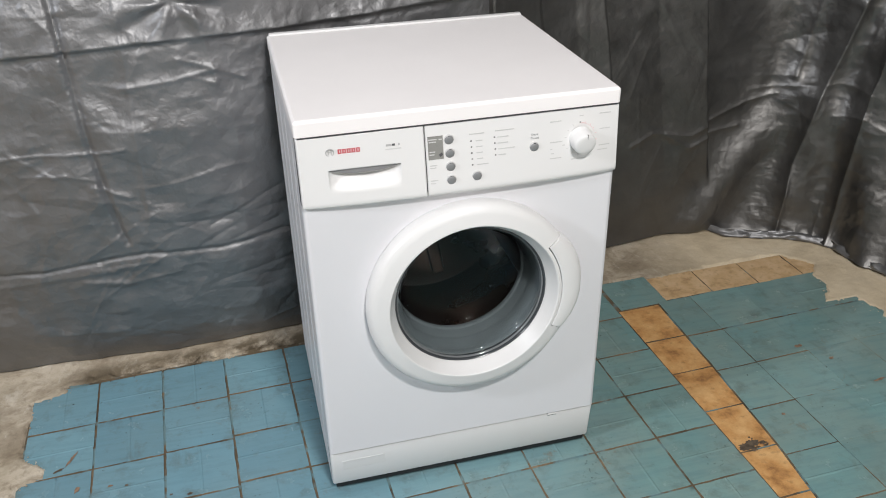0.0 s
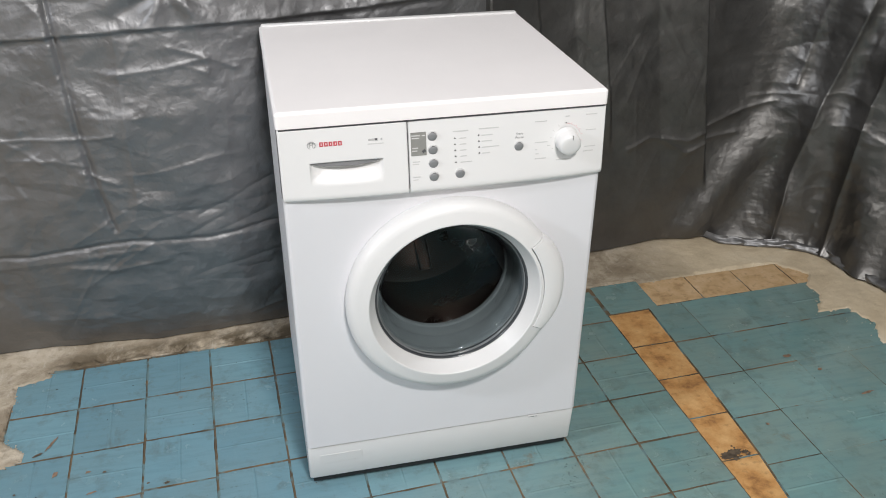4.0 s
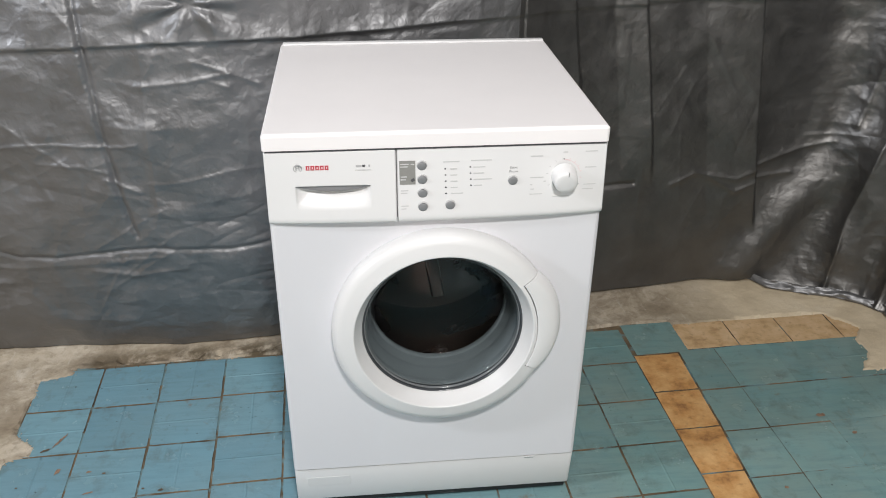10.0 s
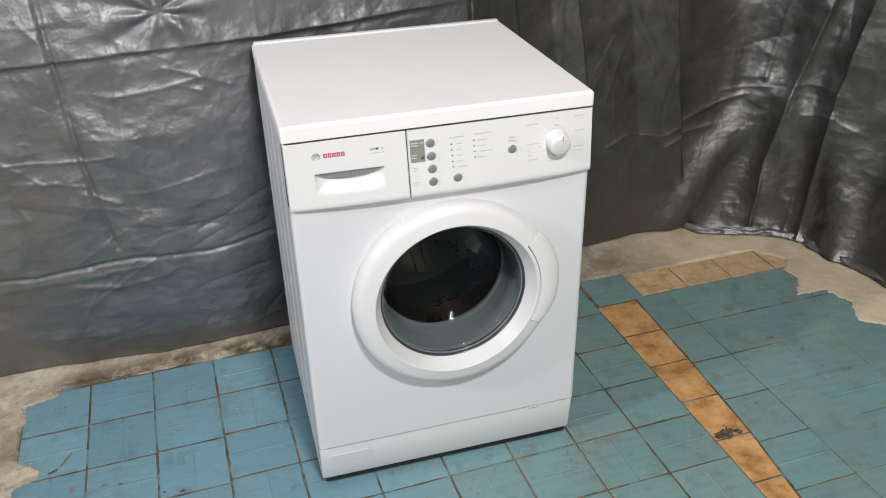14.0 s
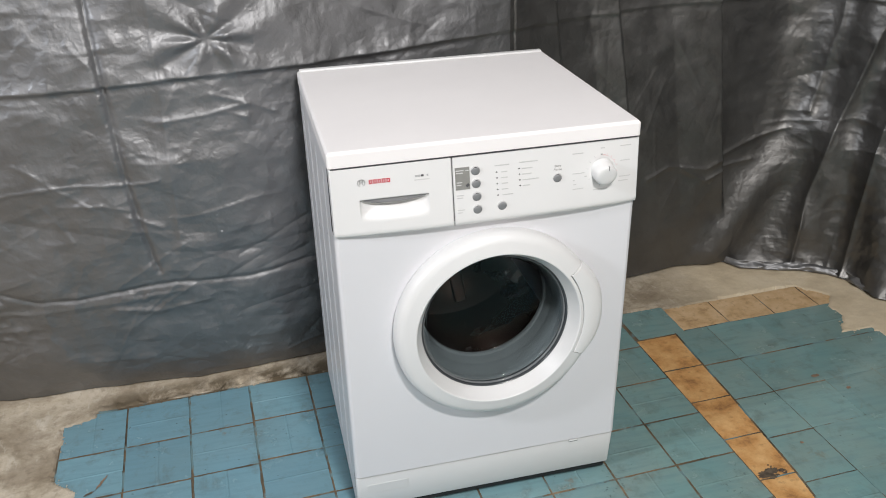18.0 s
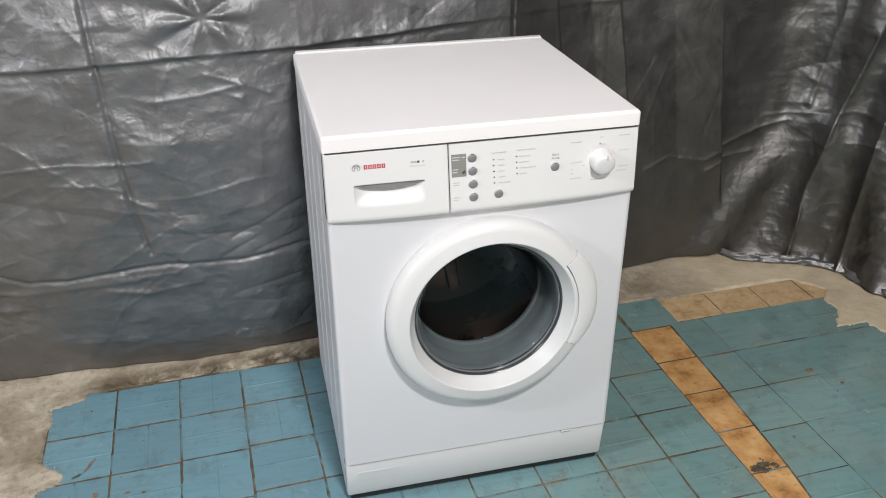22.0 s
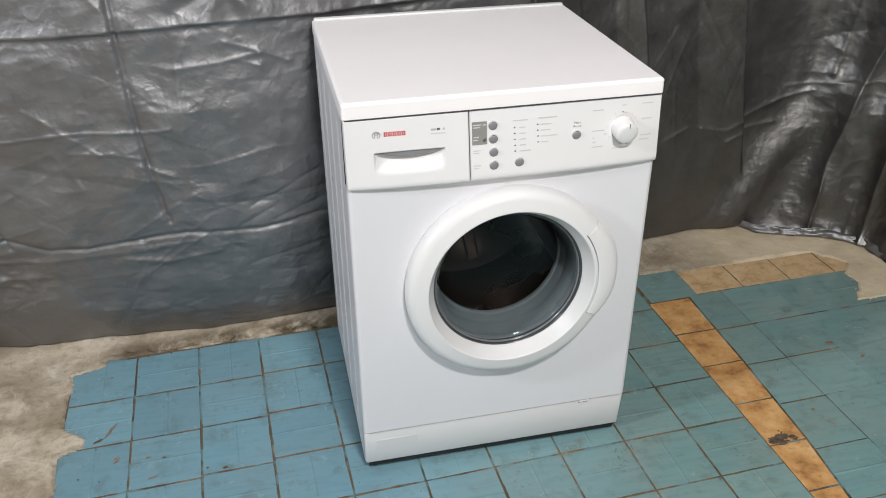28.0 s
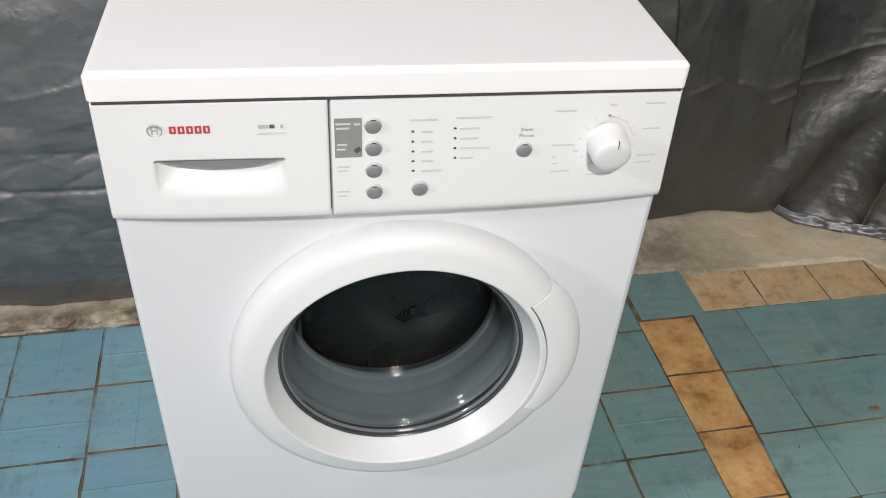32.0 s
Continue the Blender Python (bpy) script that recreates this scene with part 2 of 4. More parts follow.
def paint_material():
    m, n, l, p = nodes_of("blue_floor_paint")
    pos = world_place(n)
    info = n.new("ShaderNodeObjectInfo").outputs["Random"]
    blue = ramp(n, l, info, [(0.0, (0.140, 0.275, 0.34)), (0.5, (0.158, 0.305, 0.375)), (1.0, (0.180, 0.335, 0.395))])
    blue = mix(n, l, ramp(n, l, noise_at(n, l, pos, 4.5, 5, 0.6), [(0.35, grey(0)), (0.72, grey(0.55))]), blue, (0.175, 0.275, 0.30))
    worn = ramp(n, l, info, [(0.0, (0.155, 0.285, 0.285)), (0.5, (0.17, 0.315, 0.315)), (1.0, (0.195, 0.345, 0.34))])
    worn = mix(n, l, ramp(n, l, noise_at(n, l, pos, 4.5, 5, 0.6), [(0.35, grey(0)), (0.72, grey(0.7))]), worn, (0.245, 0.30, 0.26))
    sep = n.new("ShaderNodeSeparateXYZ")
    l.new(pos, sep.inputs[0])
    drift = n.new("ShaderNodeMath")
    drift.operation = "MULTIPLY_ADD"
    l.new(noise_at(n, l, pos, 3.0, 5, 0.6), drift.inputs[0])
    drift.inputs[1].default_value = 0.6
    l.new(sep.outputs[0], drift.inputs[2])
    share = ramp(n, l, drift.outputs[0], [(0.02, grey(0)), (0.75, grey(1))])
    c = mix(n, l, share, blue, worn)
    # streaks of the brush, grime, rust-brown rubs and black specks
    stretch = n.new("ShaderNodeMapping")
    stretch.inputs["Scale"].default_value = (9, 70, 9)
    l.new(pos, stretch.inputs["Vector"])
    c = mix(n, l, ramp(n, l, noise_at(n, l, stretch.outputs[0], 1.0, 4, 0.6), [(0.45, grey(0)), (0.75, grey(0.4))]), c, (0.115, 0.205, 0.235))
    c = mix(n, l, ramp(n, l, noise_at(n, l, pos, 17, 8, 0.7, 0.3), [(0.52, grey(0)), (0.70, grey(0.5))]), c, (0.115, 0.145, 0.135))
    c = mix(n, l, ramp(n, l, noise_at(n, l, pos, 8, 9, 0.70, 0.6), [(0.63, grey(0)), (0.70, grey(0.5))]), c, (0.20, 0.135, 0.08))
    patch = ramp(n, l, noise_at(n, l, pos, 5, 3, 0.5), [(0.60, grey(0)), (0.70, grey(1))])
    fleck = ramp(n, l, noise_at(n, l, pos, 95, 3, 0.5), [(0.60, grey(0)), (0.68, grey(0.6))])
    c = mix(n, l, mix(n, l, 1.0, patch, fleck, "MULTIPLY"), c, (0.06, 0.075, 0.075))
    c = mix(n, l, ramp(n, l, noise_at(n, l, pos, 75, 3, 0.5), [(0.72, grey(0)), (0.76, grey(0.9))]), c, (0.045, 0.05, 0.05))
    l.new(c, p.inputs["Base Color"])
    l.new(ramp(n, l, noise_at(n, l, pos, 18, 6, 0.6), [(0.3, grey(0.11)), (0.7, grey(0.30))]), p.inputs["Roughness"])
    bump(n, l, p, noise_at(n, l, pos, 30, 4, 0.5, 0.5), 0.32, 0.0025)
    return m


PAINT = paint_material()


def bare_tile_material(name, low, mid, high):
    m, n, l, p = nodes_of(name)
    pos = world_place(n)
    c = ramp(n, l, noise_at(n, l, pos, 16, 7, 0.65), [(0.32, low), (0.46, mid), (0.68, high)])
    c = mix(n, l, ramp(n, l, noise_at(n, l, pos, 60, 5, 0.6), [(0.55, grey(0)), (0.75, grey(0.5))]), c, (0.16, 0.085, 0.04))
    l.new(c, p.inputs["Base Color"])
    l.new(ramp(n, l, noise_at(n, l, pos, 30, 4), [(0.3, grey(0.42)), (0.7, grey(0.65))]), p.inputs["Roughness"])
    bump(n, l, p, noise_at(n, l, pos, 60, 6, 0.6), 0.4, 0.002)
    return m


TAN = bare_tile_material("bare_tan_tile", (0.30, 0.142, 0.052), (0.56, 0.295, 0.105), (0.72, 0.45, 0.20))
TAN_PALE = bare_tile_material("pale_bare_tile", (0.42, 0.26, 0.13), (0.60, 0.41, 0.22), (0.72, 0.53, 0.33))


def grout_material():
    m, n, l, p = nodes_of("brown_grout")
    pos = world_place(n)
    c = ramp(n, l, noise_at(n, l, pos, 9, 6, 0.65), [(0.32, (0.04, 0.033, 0.022)), (0.47, (0.10, 0.075, 0.045)), (0.6, (0.17, 0.12, 0.07)), (0.75, (0.25, 0.19, 0.125))])
    c = mix(n, l, ramp(n, l, noise_at(n, l, pos, 13, 5, 0.6), [(0.52, grey(0)), (0.6, grey(0.75))]), c, (0.13, 0.25, 0.28))
    l.new(c, p.inputs["Base Color"])
    p.inputs["Roughness"].default_value = 0.8
    bump(n, l, p, noise_at(n, l, pos, 220, 4, 0.6), 0.5, 0.001)
    return m


GROUT = grout_material()
CHIP = plain("bare_brown_spot", (0.23, 0.15, 0.10), 0.7, vary=0.4, scale=90)
SOOT = plain("dark_stain", (0.105, 0.08, 0.055), 0.7, vary=0.5, scale=80)


# ---- mesh helpers ----
def mesh_of(name, verts, faces, material, smooth=40):
    me = bpy.data.meshes.new(name)
    me.from_pydata([tuple(v) for v in verts], [], [tuple(f) for f in faces])
    me.materials.append(material)
    if smooth:
        me.polygons.foreach_set("use_smooth", [True] * len(me.polygons))
        me.set_sharp_from_angle(angle=radians(smooth))
    me.update()
    return me


def sheet_of(name, grid, material, smooth=180, flip=False):
    """A mesh from an array of rows x columns x 3."""
    r, c = grid.shape[:2]
    k = np.arange(r * c).reshape(r, c)
    q = np.stack([k[:-1, :-1], k[:-1, 1:], k[1:, 1:], k[1:, :-1]], -1).reshape(-1, 4)
    if flip:
        q = q[:, ::-1]
    me = bpy.data.meshes.new(name)
    me.vertices.add(r * c)
    me.vertices.foreach_set("co", grid.reshape(-1).astype(np.float32))
    me.loops.add(q.size)
    me.loops.foreach_set("vertex_index", q.reshape(-1).astype(np.int32))
    me.polygons.add(len(q))
    me.polygons.foreach_set("loop_start", np.arange(0, q.size, 4, dtype=np.int32))
    me.materials.append(material)
    me.polygons.foreach_set("use_smooth", [True] * len(q))
    me.update(calc_edges=True)
    me.validate()
    if smooth < 180:
        me.set_sharp_from_angle(angle=radians(smooth))
    return me


def hang(ob, parent):
    ob.parent = parent
    if parent.data is None:
        ob.matrix_parent_inverse = parent.matrix_basis.inverted()
    return ob


def part_of(name, me, parent, label=""):
    ob = hang(new(name, me), parent)
    return tagged(ob, label) if label else ob


def part(name, bm, material, parent, label="", smooth=40):
    me = bpy.data.meshes.new(name)
    bmesh.ops.recalc_face_normals(bm, faces=bm.faces)
    if name == "door_glass" and sum(f.normal.y * f.calc_area() for f in bm.faces) > 0:
        bmesh.ops.reverse_faces(bm, faces=bm.faces)
    bm.to_mesh(me)
    bm.free()
    me.materials.append(material)
    if smooth:
        me.polygons.foreach_set("use_smooth", [True] * len(me.polygons))
        me.set_sharp_from_angle(angle=radians(smooth))
    return part_of(name, me, parent, label)


def box_bm(x0, x1, y0, y1, z0, z1, bevel=0.0, segments=3):
    bm = bmesh.new()
    bmesh.ops.create_cube(bm, size=1, matrix=Matrix.LocRotScale(((x0 + x1) / 2, (y0 + y1) / 2, (z0 + z1) / 2), None, (x1 - x0, y1 - y0, z1 - z0)))
    if bevel:
        bmesh.ops.bevel(bm, geom=list(bm.edges), offset=bevel, segments=segments, profile=0.5, affect="EDGES")
    return bm


def lathe_bm(profile, centre, axis, steps=96, a0=0.0, a1=360.0, cap=False):
    """Turns (radius, along) pairs round the axis through centre. Angle 0 is +x, 90 is +z for the axis +y."""
    axis = Vector(axis).normalized()
    ex = Vector((1, 0, 0)) - axis * axis.x
    ex.normalize()
    ez = ex.cross(axis)
    if ez.z < 0:
        ez = -ez
    bm = bmesh.new()
    full = abs(a1 - a0) >= 359.9
    count = steps if full else steps + 1
    rings = []
    for k in range(count):
        a = radians(a0 + (a1 - a0) * k / steps)
        out = ex * math.cos(a) + ez * math.sin(a)
        rings.append([bm.verts.new(Vector(centre) + out * r + axis * h) for r, h in profile])
    for k in range(count if full else count - 1):
        a, b = rings[k], rings[(k + 1) % count]
        for i in range(len(profile) - 1):
            bm.faces.new((a[i], a[i + 1], b[i + 1], b[i]))
    if cap and not full:
        bm.faces.new(rings[0])
        bm.faces.new(rings[-1])
    bmesh.ops.remove_doubles(bm, verts=bm.verts, dist=1e-6)
    return bm


def thing(name, place, label, category, group="", kind=""):
    ob = new(name)
    ob.matrix_basis = Matrix.Translation(place)
    ob.empty_display_size = 0.05
    return tagged(ob, label, category, group, kind)


# ---- noise on arrays ----
TABLE = np.random.RandomState(7).rand(256, 256)


def value_noise(x, y):
    i, j = np.floor(x).astype(int), np.floor(y).astype(int)
    f, g = x - i, y - j
    f, g = f * f * f * (f * (f * 6 - 15) + 10), g * g * g * (g * (g * 6 - 15) + 10)
    a, b = TABLE[i % 256, j % 256], TABLE[(i + 1) % 256, j % 256]
    c, d = TABLE[i % 256, (j + 1) % 256], TABLE[(i + 1) % 256, (j + 1) % 256]
    return (a * (1 - f) + b * f) * (1 - g) + (c * (1 - f) + d * f) * g


def fbm(x, y, octaves=4, gain=0.5):
    total, amp, norm = 0, 1.0, 0
    for k in range(octaves):
        total = total + amp * value_noise(x * 2 ** k + 17.3 * k, y * 2 ** k + 9.1 * k)
        norm, amp = norm + amp, amp * gain
    return total / norm


def ridged(x, y, octaves=3):
    total, amp, norm = 0, 1.0, 0
    for k in range(octaves):
        total = total + amp * (1 - np.abs(2 * value_noise(x * 2 ** k + 31.7 * k, y * 2 ** k + 5.3 * k) - 1)) ** 2
        norm, amp = norm + amp, amp * 0.5
    return total / norm


def smoothstep(a, b, x):
    t = np.clip((x - a) / (b - a), 0, 1)
    return t * t * (3 - 2 * t)


# ---- room shell ----
def shell(name, x0, x1, y0, y1, z0, z1, label):
    bm = box_bm(x0, x1, y0, y1, z0, z1)
    me = bpy.data.meshes.new(name)
    bm.to_mesh(me)
    bm.free()
    me.materials.append(PLASTER)
    return tagged(new(name, me), label, "wall" if "wall" in name else "ceiling", kind="structure")


shell("wall_north", -3.2, 2.0, 1.15, 1.3, -0.05, 3.1, "plain grey plaster wall behind the hanging tarpaulin")
shell("wall_south", -3.2, 2.0, -3.9, -3.75, -0.05, 3.1, "plain grey plaster wall of the workshop")
shell("wall_west", -3.35, -3.2, -3.9, 1.3, -0.05, 3.1, "plain grey plaster wall of the workshop")
shell("wall_east", 1.85, 2.0, -3.75, 1.15, -0.05, 3.1, "plain grey plaster wall behind the hanging tarpaulin")
shell("ceiling", -3.35, 2.0, -3.9, 1.3, 3.1, 3.2, "plain grey plaster ceiling")

# ---- floor: concrete sheet with a sunk field for the tiles ----
THETA = radians(2.3)
CU, SU = math.cos(THETA), math.sin(THETA)
PITCH = 0.158
FIELD = [(-0.985, 0.51), (-0.912, 0.535), (-0.906, 0.566), (-0.67, 0.572), (-0.3, 0.586), (0.2, 0.606), (0.5, 0.622), (0.62, 0.638), (0.742, 0.638), (0.757, 0.597),
         (0.757, 0.505), (1.0, 0.512), (1.241, 0.509), (1.259, 0.456), (1.186, 0.362), (1.287, 0.361), (1.323, 0.283), (1.278, 0.205), (1.336, 0.15), (1.37, 0.0),
         (1.36, -0.5), (1.38, -1.8), (-0.95, -1.8), (-0.955, -0.4), (-0.962, -0.016), (-0.966, 0.083), (-0.978, 0.215), (-0.915, 0.228), (-0.93, 0.264), (-0.98, 0.313), (-0.984, 0.39)]
BARE = [(0.755, 0.49), (1.25, 0.50), (1.29, 0.56), (1.22, 0.648), (0.98, 0.637), (0.752, 0.622)]


def inside(poly, x, y):
    hit = np.zeros(x.shape, bool)
    for (xa, ya), (xb, yb) in zip(poly, poly[1:] + poly[:1]):
        cross = (ya > y) != (yb > y)
        with np.errstate(divide="ignore", invalid="ignore"):
            hit ^= cross & (x < (xb - xa) * (y - ya) / (yb - ya if yb != ya else 1e-9) + xa)
    return hit


def build_floor():
    xs = np.concatenate([np.linspace(-3.3, -1.5, 30), np.arange(-1.49, 1.6, 0.006), np.linspace(1.61, 1.95, 10)])
    ys = np.concatenate([np.linspace(-3.85, -0.5, 60), np.arange(-0.49, 0.92, 0.006), np.linspace(0.93, 1.25, 8)])
    x, y = np.meshgrid(xs, ys)
    wx = x + 0.026 * (fbm(x * 26, y * 26 + 40, 5, 0.65) - 0.5)
    wy = y + 0.026 * (fbm(x * 26 + 90, y * 26, 5, 0.65) - 0.5)
    sunk = inside(FIELD, wx, wy) | inside(BARE, wx, wy)
    z = 0.0028 + 0.004 * (fbm(x * 9, y * 9, 5) - 0.5) + 0.0025 * (fbm(x * 60, y * 60, 3) - 0.5)
    # the low lip of concrete along the foot of the hanging sheet
    z += 0.006 * smoothstep(0.60, 0.66, y) * smoothstep(0.3, -0.2, x)
    edge = 0.566 + (x + 0.9) * 0.036
    rough = fbm(x * 16, y * 16 + 7, 4, 0.6)
    z -= 0.016 * np.exp(-((y - edge - 0.016 - 0.02 * (rough - 0.5)) / 0.012) ** 2) * smoothstep(-0.93, -0.86, x) * smoothstep(0.5, 0.3, x) * smoothstep(0.35, 0.55, rough)
    z = np.where(sunk, -0.0065 + 0.001 * fbm(x * 40, y * 40, 3), np.maximum(z, -0.012))
    ob = new("floor", sheet_of("floor", np.stack([x, y, z], -1), CONCRETE, 60))
    return tagged(ob, "worn bare concrete floor with a field of blue painted tiles", "floor", kind="structure")


floor = build_floor()
grout = bmesh.new()
grout.faces.new([grout.verts.new((x, y, -0.0012)) for x, y in FIELD])
part("grout", grout, GROUT, floor, "dirty brown joint filling", smooth=0)


# ---- the hanging tarpaulin ----
FOOT = [(-3.15, 0.80), (-2.2, 0.74), (-1.32, 0.685), (-1.02, 0.656), (-0.6, 0.65), (-0.32, 0.663), (0.2, 0.745), (0.7, 0.825), (0.9, 0.848), (1.08, 0.858), (1.2, 0.838),
        (1.33, 0.775), (1.45, 0.65), (1.51, 0.50), (1.53, 0.30), (1.54, -0.4), (1.57, -1.5), (1.6, -3.6)]


def foot_curve(step):
    p = np.array(FOOT)
    s = np.r_[0, np.cumsum(np.hypot(*np.diff(p, axis=0).T))]
    t = np.arange(0, s[-1], step)
    c = np.stack([np.interp(t, s, p[:, 0]), np.interp(t, s, p[:, 1])], -1)
    w = max(1, int(0.07 / step))
    kernel = np.hanning(2 * w + 3)[1:-1]
    kernel /= kernel.sum()
    pad = np.pad(c, ((w, w), (0, 0)), mode="edge")
    return t, np.stack([np.convolve(pad[:, k], kernel, "valid") for k in (0, 1)], -1)


def seg(u, v, a, b):
    """Distance to the piece of line from a to b, the signed side, and how far along."""
    dx, dy = b[0] - a[0], b[1] - a[1]
    n = math.hypot(dx, dy)
    t = ((u - a[0]) * dx + (v - a[1]) * dy) / (n * n)
    side = ((u - a[0]) * dy - (v - a[1]) * dx) / n
    tc = np.clip(t, 0, 1)
    return np.hypot(u - a[0] - tc * dx, v - a[1] - tc * dy), side, t


def crease(u, v, points, amp, w, sharp=False):
    best = None
    for a, b in zip(points, points[1:]):
        d = seg(u, v, a, b)[0]
        best = d if best is None else np.minimum(best, d)
    return amp * (np.exp(-best / w) if sharp else np.exp(-(best / w) ** 2))


def build_tarp():
    t, c = foot_curve(0.0034)
    zs = np.concatenate([np.arange(0.013, 1.22, 0.0034), np.linspace(1.23, 3.05, 36)])
    tangent = np.gradient(c, axis=0)
    tangent /= np.hypot(*tangent.T)[:, None]
    normal = np.stack([tangent[:, 1], -tangent[:, 0]], -1)
    # fine columns where the sheet comes into view, coarse ones beyond
    fine_t, fine_c, fine_normal = t, c, normal
    near = (c[:, 0] > -1.5) & (c[:, 1] > -0.45)
    pick = np.flatnonzero(near | (np.arange(len(t)) % 8 == 0))
    t, c, normal = t[pick], c[pick], normal[pick]
    xs = c[:, 0]
    corner = int(np.argmax(xs > 1.12))
    # along the sheet: x on the back run, then length onward round the corner
    along = np.where(np.arange(len(t)) < corner, xs, 1.12 + t - t[corner])
    u, z = np.meshgrid(along, zs)
    wu = u + 0.03 * (fbm(u * 5, z * 5, 3) - 0.5)
    wz = z + 0.03 * (fbm(u * 5 + 50, z * 5, 3) - 0.5)
    # the lean towards the room
    lean = smoothstep(-0.15, -0.6, u) * 0.052 * smoothstep(0, 1, np.clip(z / 0.5, 0, 1) * 0.5 + 0.5) * 2 - 0.052 * smoothstep(-0.15, -0.6, u)
    lean += 0.030 * smoothstep(0.5, -0.3, u) * np.clip(z / 0.88, 0, 1.2)
    d = lean + 0.024 * (1 - np.clip((z - 0.52) / 0.54, -1.1, 1.6) ** 2) * smoothstep(0.45, 0.1, u)
    # the foot is tucked back under the sheet
    d = d + 0.018 * (1 - np.exp(-z / 0.08)) * smoothstep(0.45, 0.1, u)
    # the part past the appliance hangs back towards its top
    d = d - 0.055 * z * smoothstep(0.25, 0.5, u) * smoothstep(2.3, 1.7, u)
    # broad waves and fine crumple
    d = d + 0.030 * (fbm(u * 3.1 + 3, z * 1.7, 2) - 0.5)
    calm = 1 - 0.6 * smoothstep(0.1, 0.35, u) * smoothstep(1.28, 1.16, u)
    d = d + calm * (0.022 * (fbm(wu * 6.5, wz * 7.5, 2) - 0.5) + 0.005 * (fbm(wu * 17, wz * 19, 2) - 0.5))
    d = d + 0.005 * calm * (ridged(wu * 9, wz * 11, 3) - 0.5)
    # many short creases pressed in while the sheet lay folded
    rnd = random.Random(11)
    for k in range(1000):
        cu, cz = rnd.uniform(-1.5, 2.0), rnd.uniform(0.03, 1.15)
        size = rnd.uniform(0.02, 0.11) * (1.6 if rnd.random() < 0.15 else 1.0)
        ang = rnd.gauss(0.15, 0.7) if cu < 0.4 else rnd.gauss(1.45, 0.55)
        a = (cu - size * math.cos(ang), cz - size * math.sin(ang))
        b = (cu + size * math.cos(ang), cz + size * math.sin(ang))
        w = rnd.uniform(0.003, 0.013)
        amp = rnd.choice((-1, 1, 1)) * rnd.uniform(0.05, 0.42) * w * (0.35 if rnd.random() < 0.6 else 1.0) * (0.4 if 0.3 < cu < 1.24 else 0.55 if cu >= 1.24 else 1.0)
        i0, i1 = np.searchsorted(along, [min(a[0], b[0]) - 3 * w, max(a[0], b[0]) + 3 * w])
        j0, j1 = np.searchsorted(zs, [min(a[1], b[1]) - 3 * w, max(a[1], b[1]) + 3 * w])
        if i1 > i0 and j1 > j0:
            uu, zz = u[j0:j1, i0:i1], z[j0:j1, i0:i1]
            bend = zz + 0.25 * size * np.sin((uu - cu) / size * 1.5) * rnd.uniform(-1, 1)
            dist, side, tt = seg(uu, bend, a, b)
            d[j0:j1, i0:i1] += amp * np.exp(-(dist / w)) * np.where(side > 0, 1.0, 0.55 + 0.45 * np.exp(-np.abs(side) / w))
    # long level fold, proud above, tucked below
    zf = 0.872 + 0.004 * np.sin(u * 9)
    over = np.where(z > zf, np.exp(-(z - zf) / 0.032), np.exp(-(zf - z) / 0.003))
    weak = 1 - 0.65 * smoothstep(0.05, 0.35, u)
    d = d + 0.009 * weak * over
    d = d - 0.0015 * weak * np.exp(-((z - zf + 0.012) / 0.008) ** 2)
    # upright fold
    up = [(-0.735, 1.5), (-0.728, 1.02), (-0.72, 0.87), (-0.71, 0.63), (-0.688, 0.44), (-0.68, 0.40)]
    d = d - crease(u, z, up, 0.0085, 0.0075) - crease(u, z, up[:3], 0.002, 0.012)
    up = [(-0.60, 1.5), (-0.605, 0.88), (-0.62, 0.45)]
    d = d + crease(u, z, up, 0.003, 0.007, True)
    d = d - crease(u, z, [(-1.09, 0.80), (-1.078, 0.65), (-1.072, 0.44), (-1.05, 0.36)], 0.008, 0.007)
    # star of puckers round a tied point
    r, a = np.hypot(u + 0.494, (z - 0.955)), np.arctan2(z - 0.955, u + 0.494)
    d = d + 0.0075 * np.sin(6 * a + 0.6 + 1.2 * np.sin(2 * a)) * smoothstep(0.005, 0.05, r) * np.exp(-(r / 0.16) ** 2) * (z > zf)
    d = d - 0.009 * np.exp(-(r / 0.03) ** 2)
    # thin proud lines
    d = d + crease(u, z, [(-1.3, 0.655), (-1.0, 0.642), (-0.86, 0.65), (-0.707, 0.639), (-0.64, 0.645)], 0.0045, 0.0035, True)
    d = d + crease(u, z, [(-0.87, 0.60), (-0.78, 0.595), (-0.71, 0.575)], 0.003, 0.004, True)
    d = d + crease(u, z, [(-0.72, 0.56), (-0.65, 0.52)], 0.004, 0.005, True)
    d = d + crease(u, z, [(-0.62, 0.78), (-0.52, 0.785), (-0.42, 0.80)], 0.005, 0.008, True)
    d = d + crease(u, z, [(-0.5, 0.83), (-0.42, 0.80), (-0.36, 0.77)], 0.005, 0.008, True)
    # level band of crumple low on the sheet
    band = [(-1.5, 0.37), (-1.05, 0.385), (-0.98, 0.345), (-0.88, 0.338), (-0.646, 0.362), (-0.47, 0.345), (-0.302, 0.362), (0.2, 0.36), (0.66, 0.36)]
    d = d - crease(u, z, band, 0.006, 0.007)
    d = d + crease(u, z, [(-1.4, 0.33), (-1.08, 0.318), (-0.99, 0.31), (-0.814, 0.318), (-0.673, 0.326)], 0.003, 0.008)
    d = d + crease(u, z, [(-0.72, 0.33), (-0.63, 0.336)], 0.004, 0.005, True)
    d = d + crease(u, z, [(-0.80, 0.30), (-0.70, 0.28), (-0.58, 0.30)], 0.006, 0.010, True)
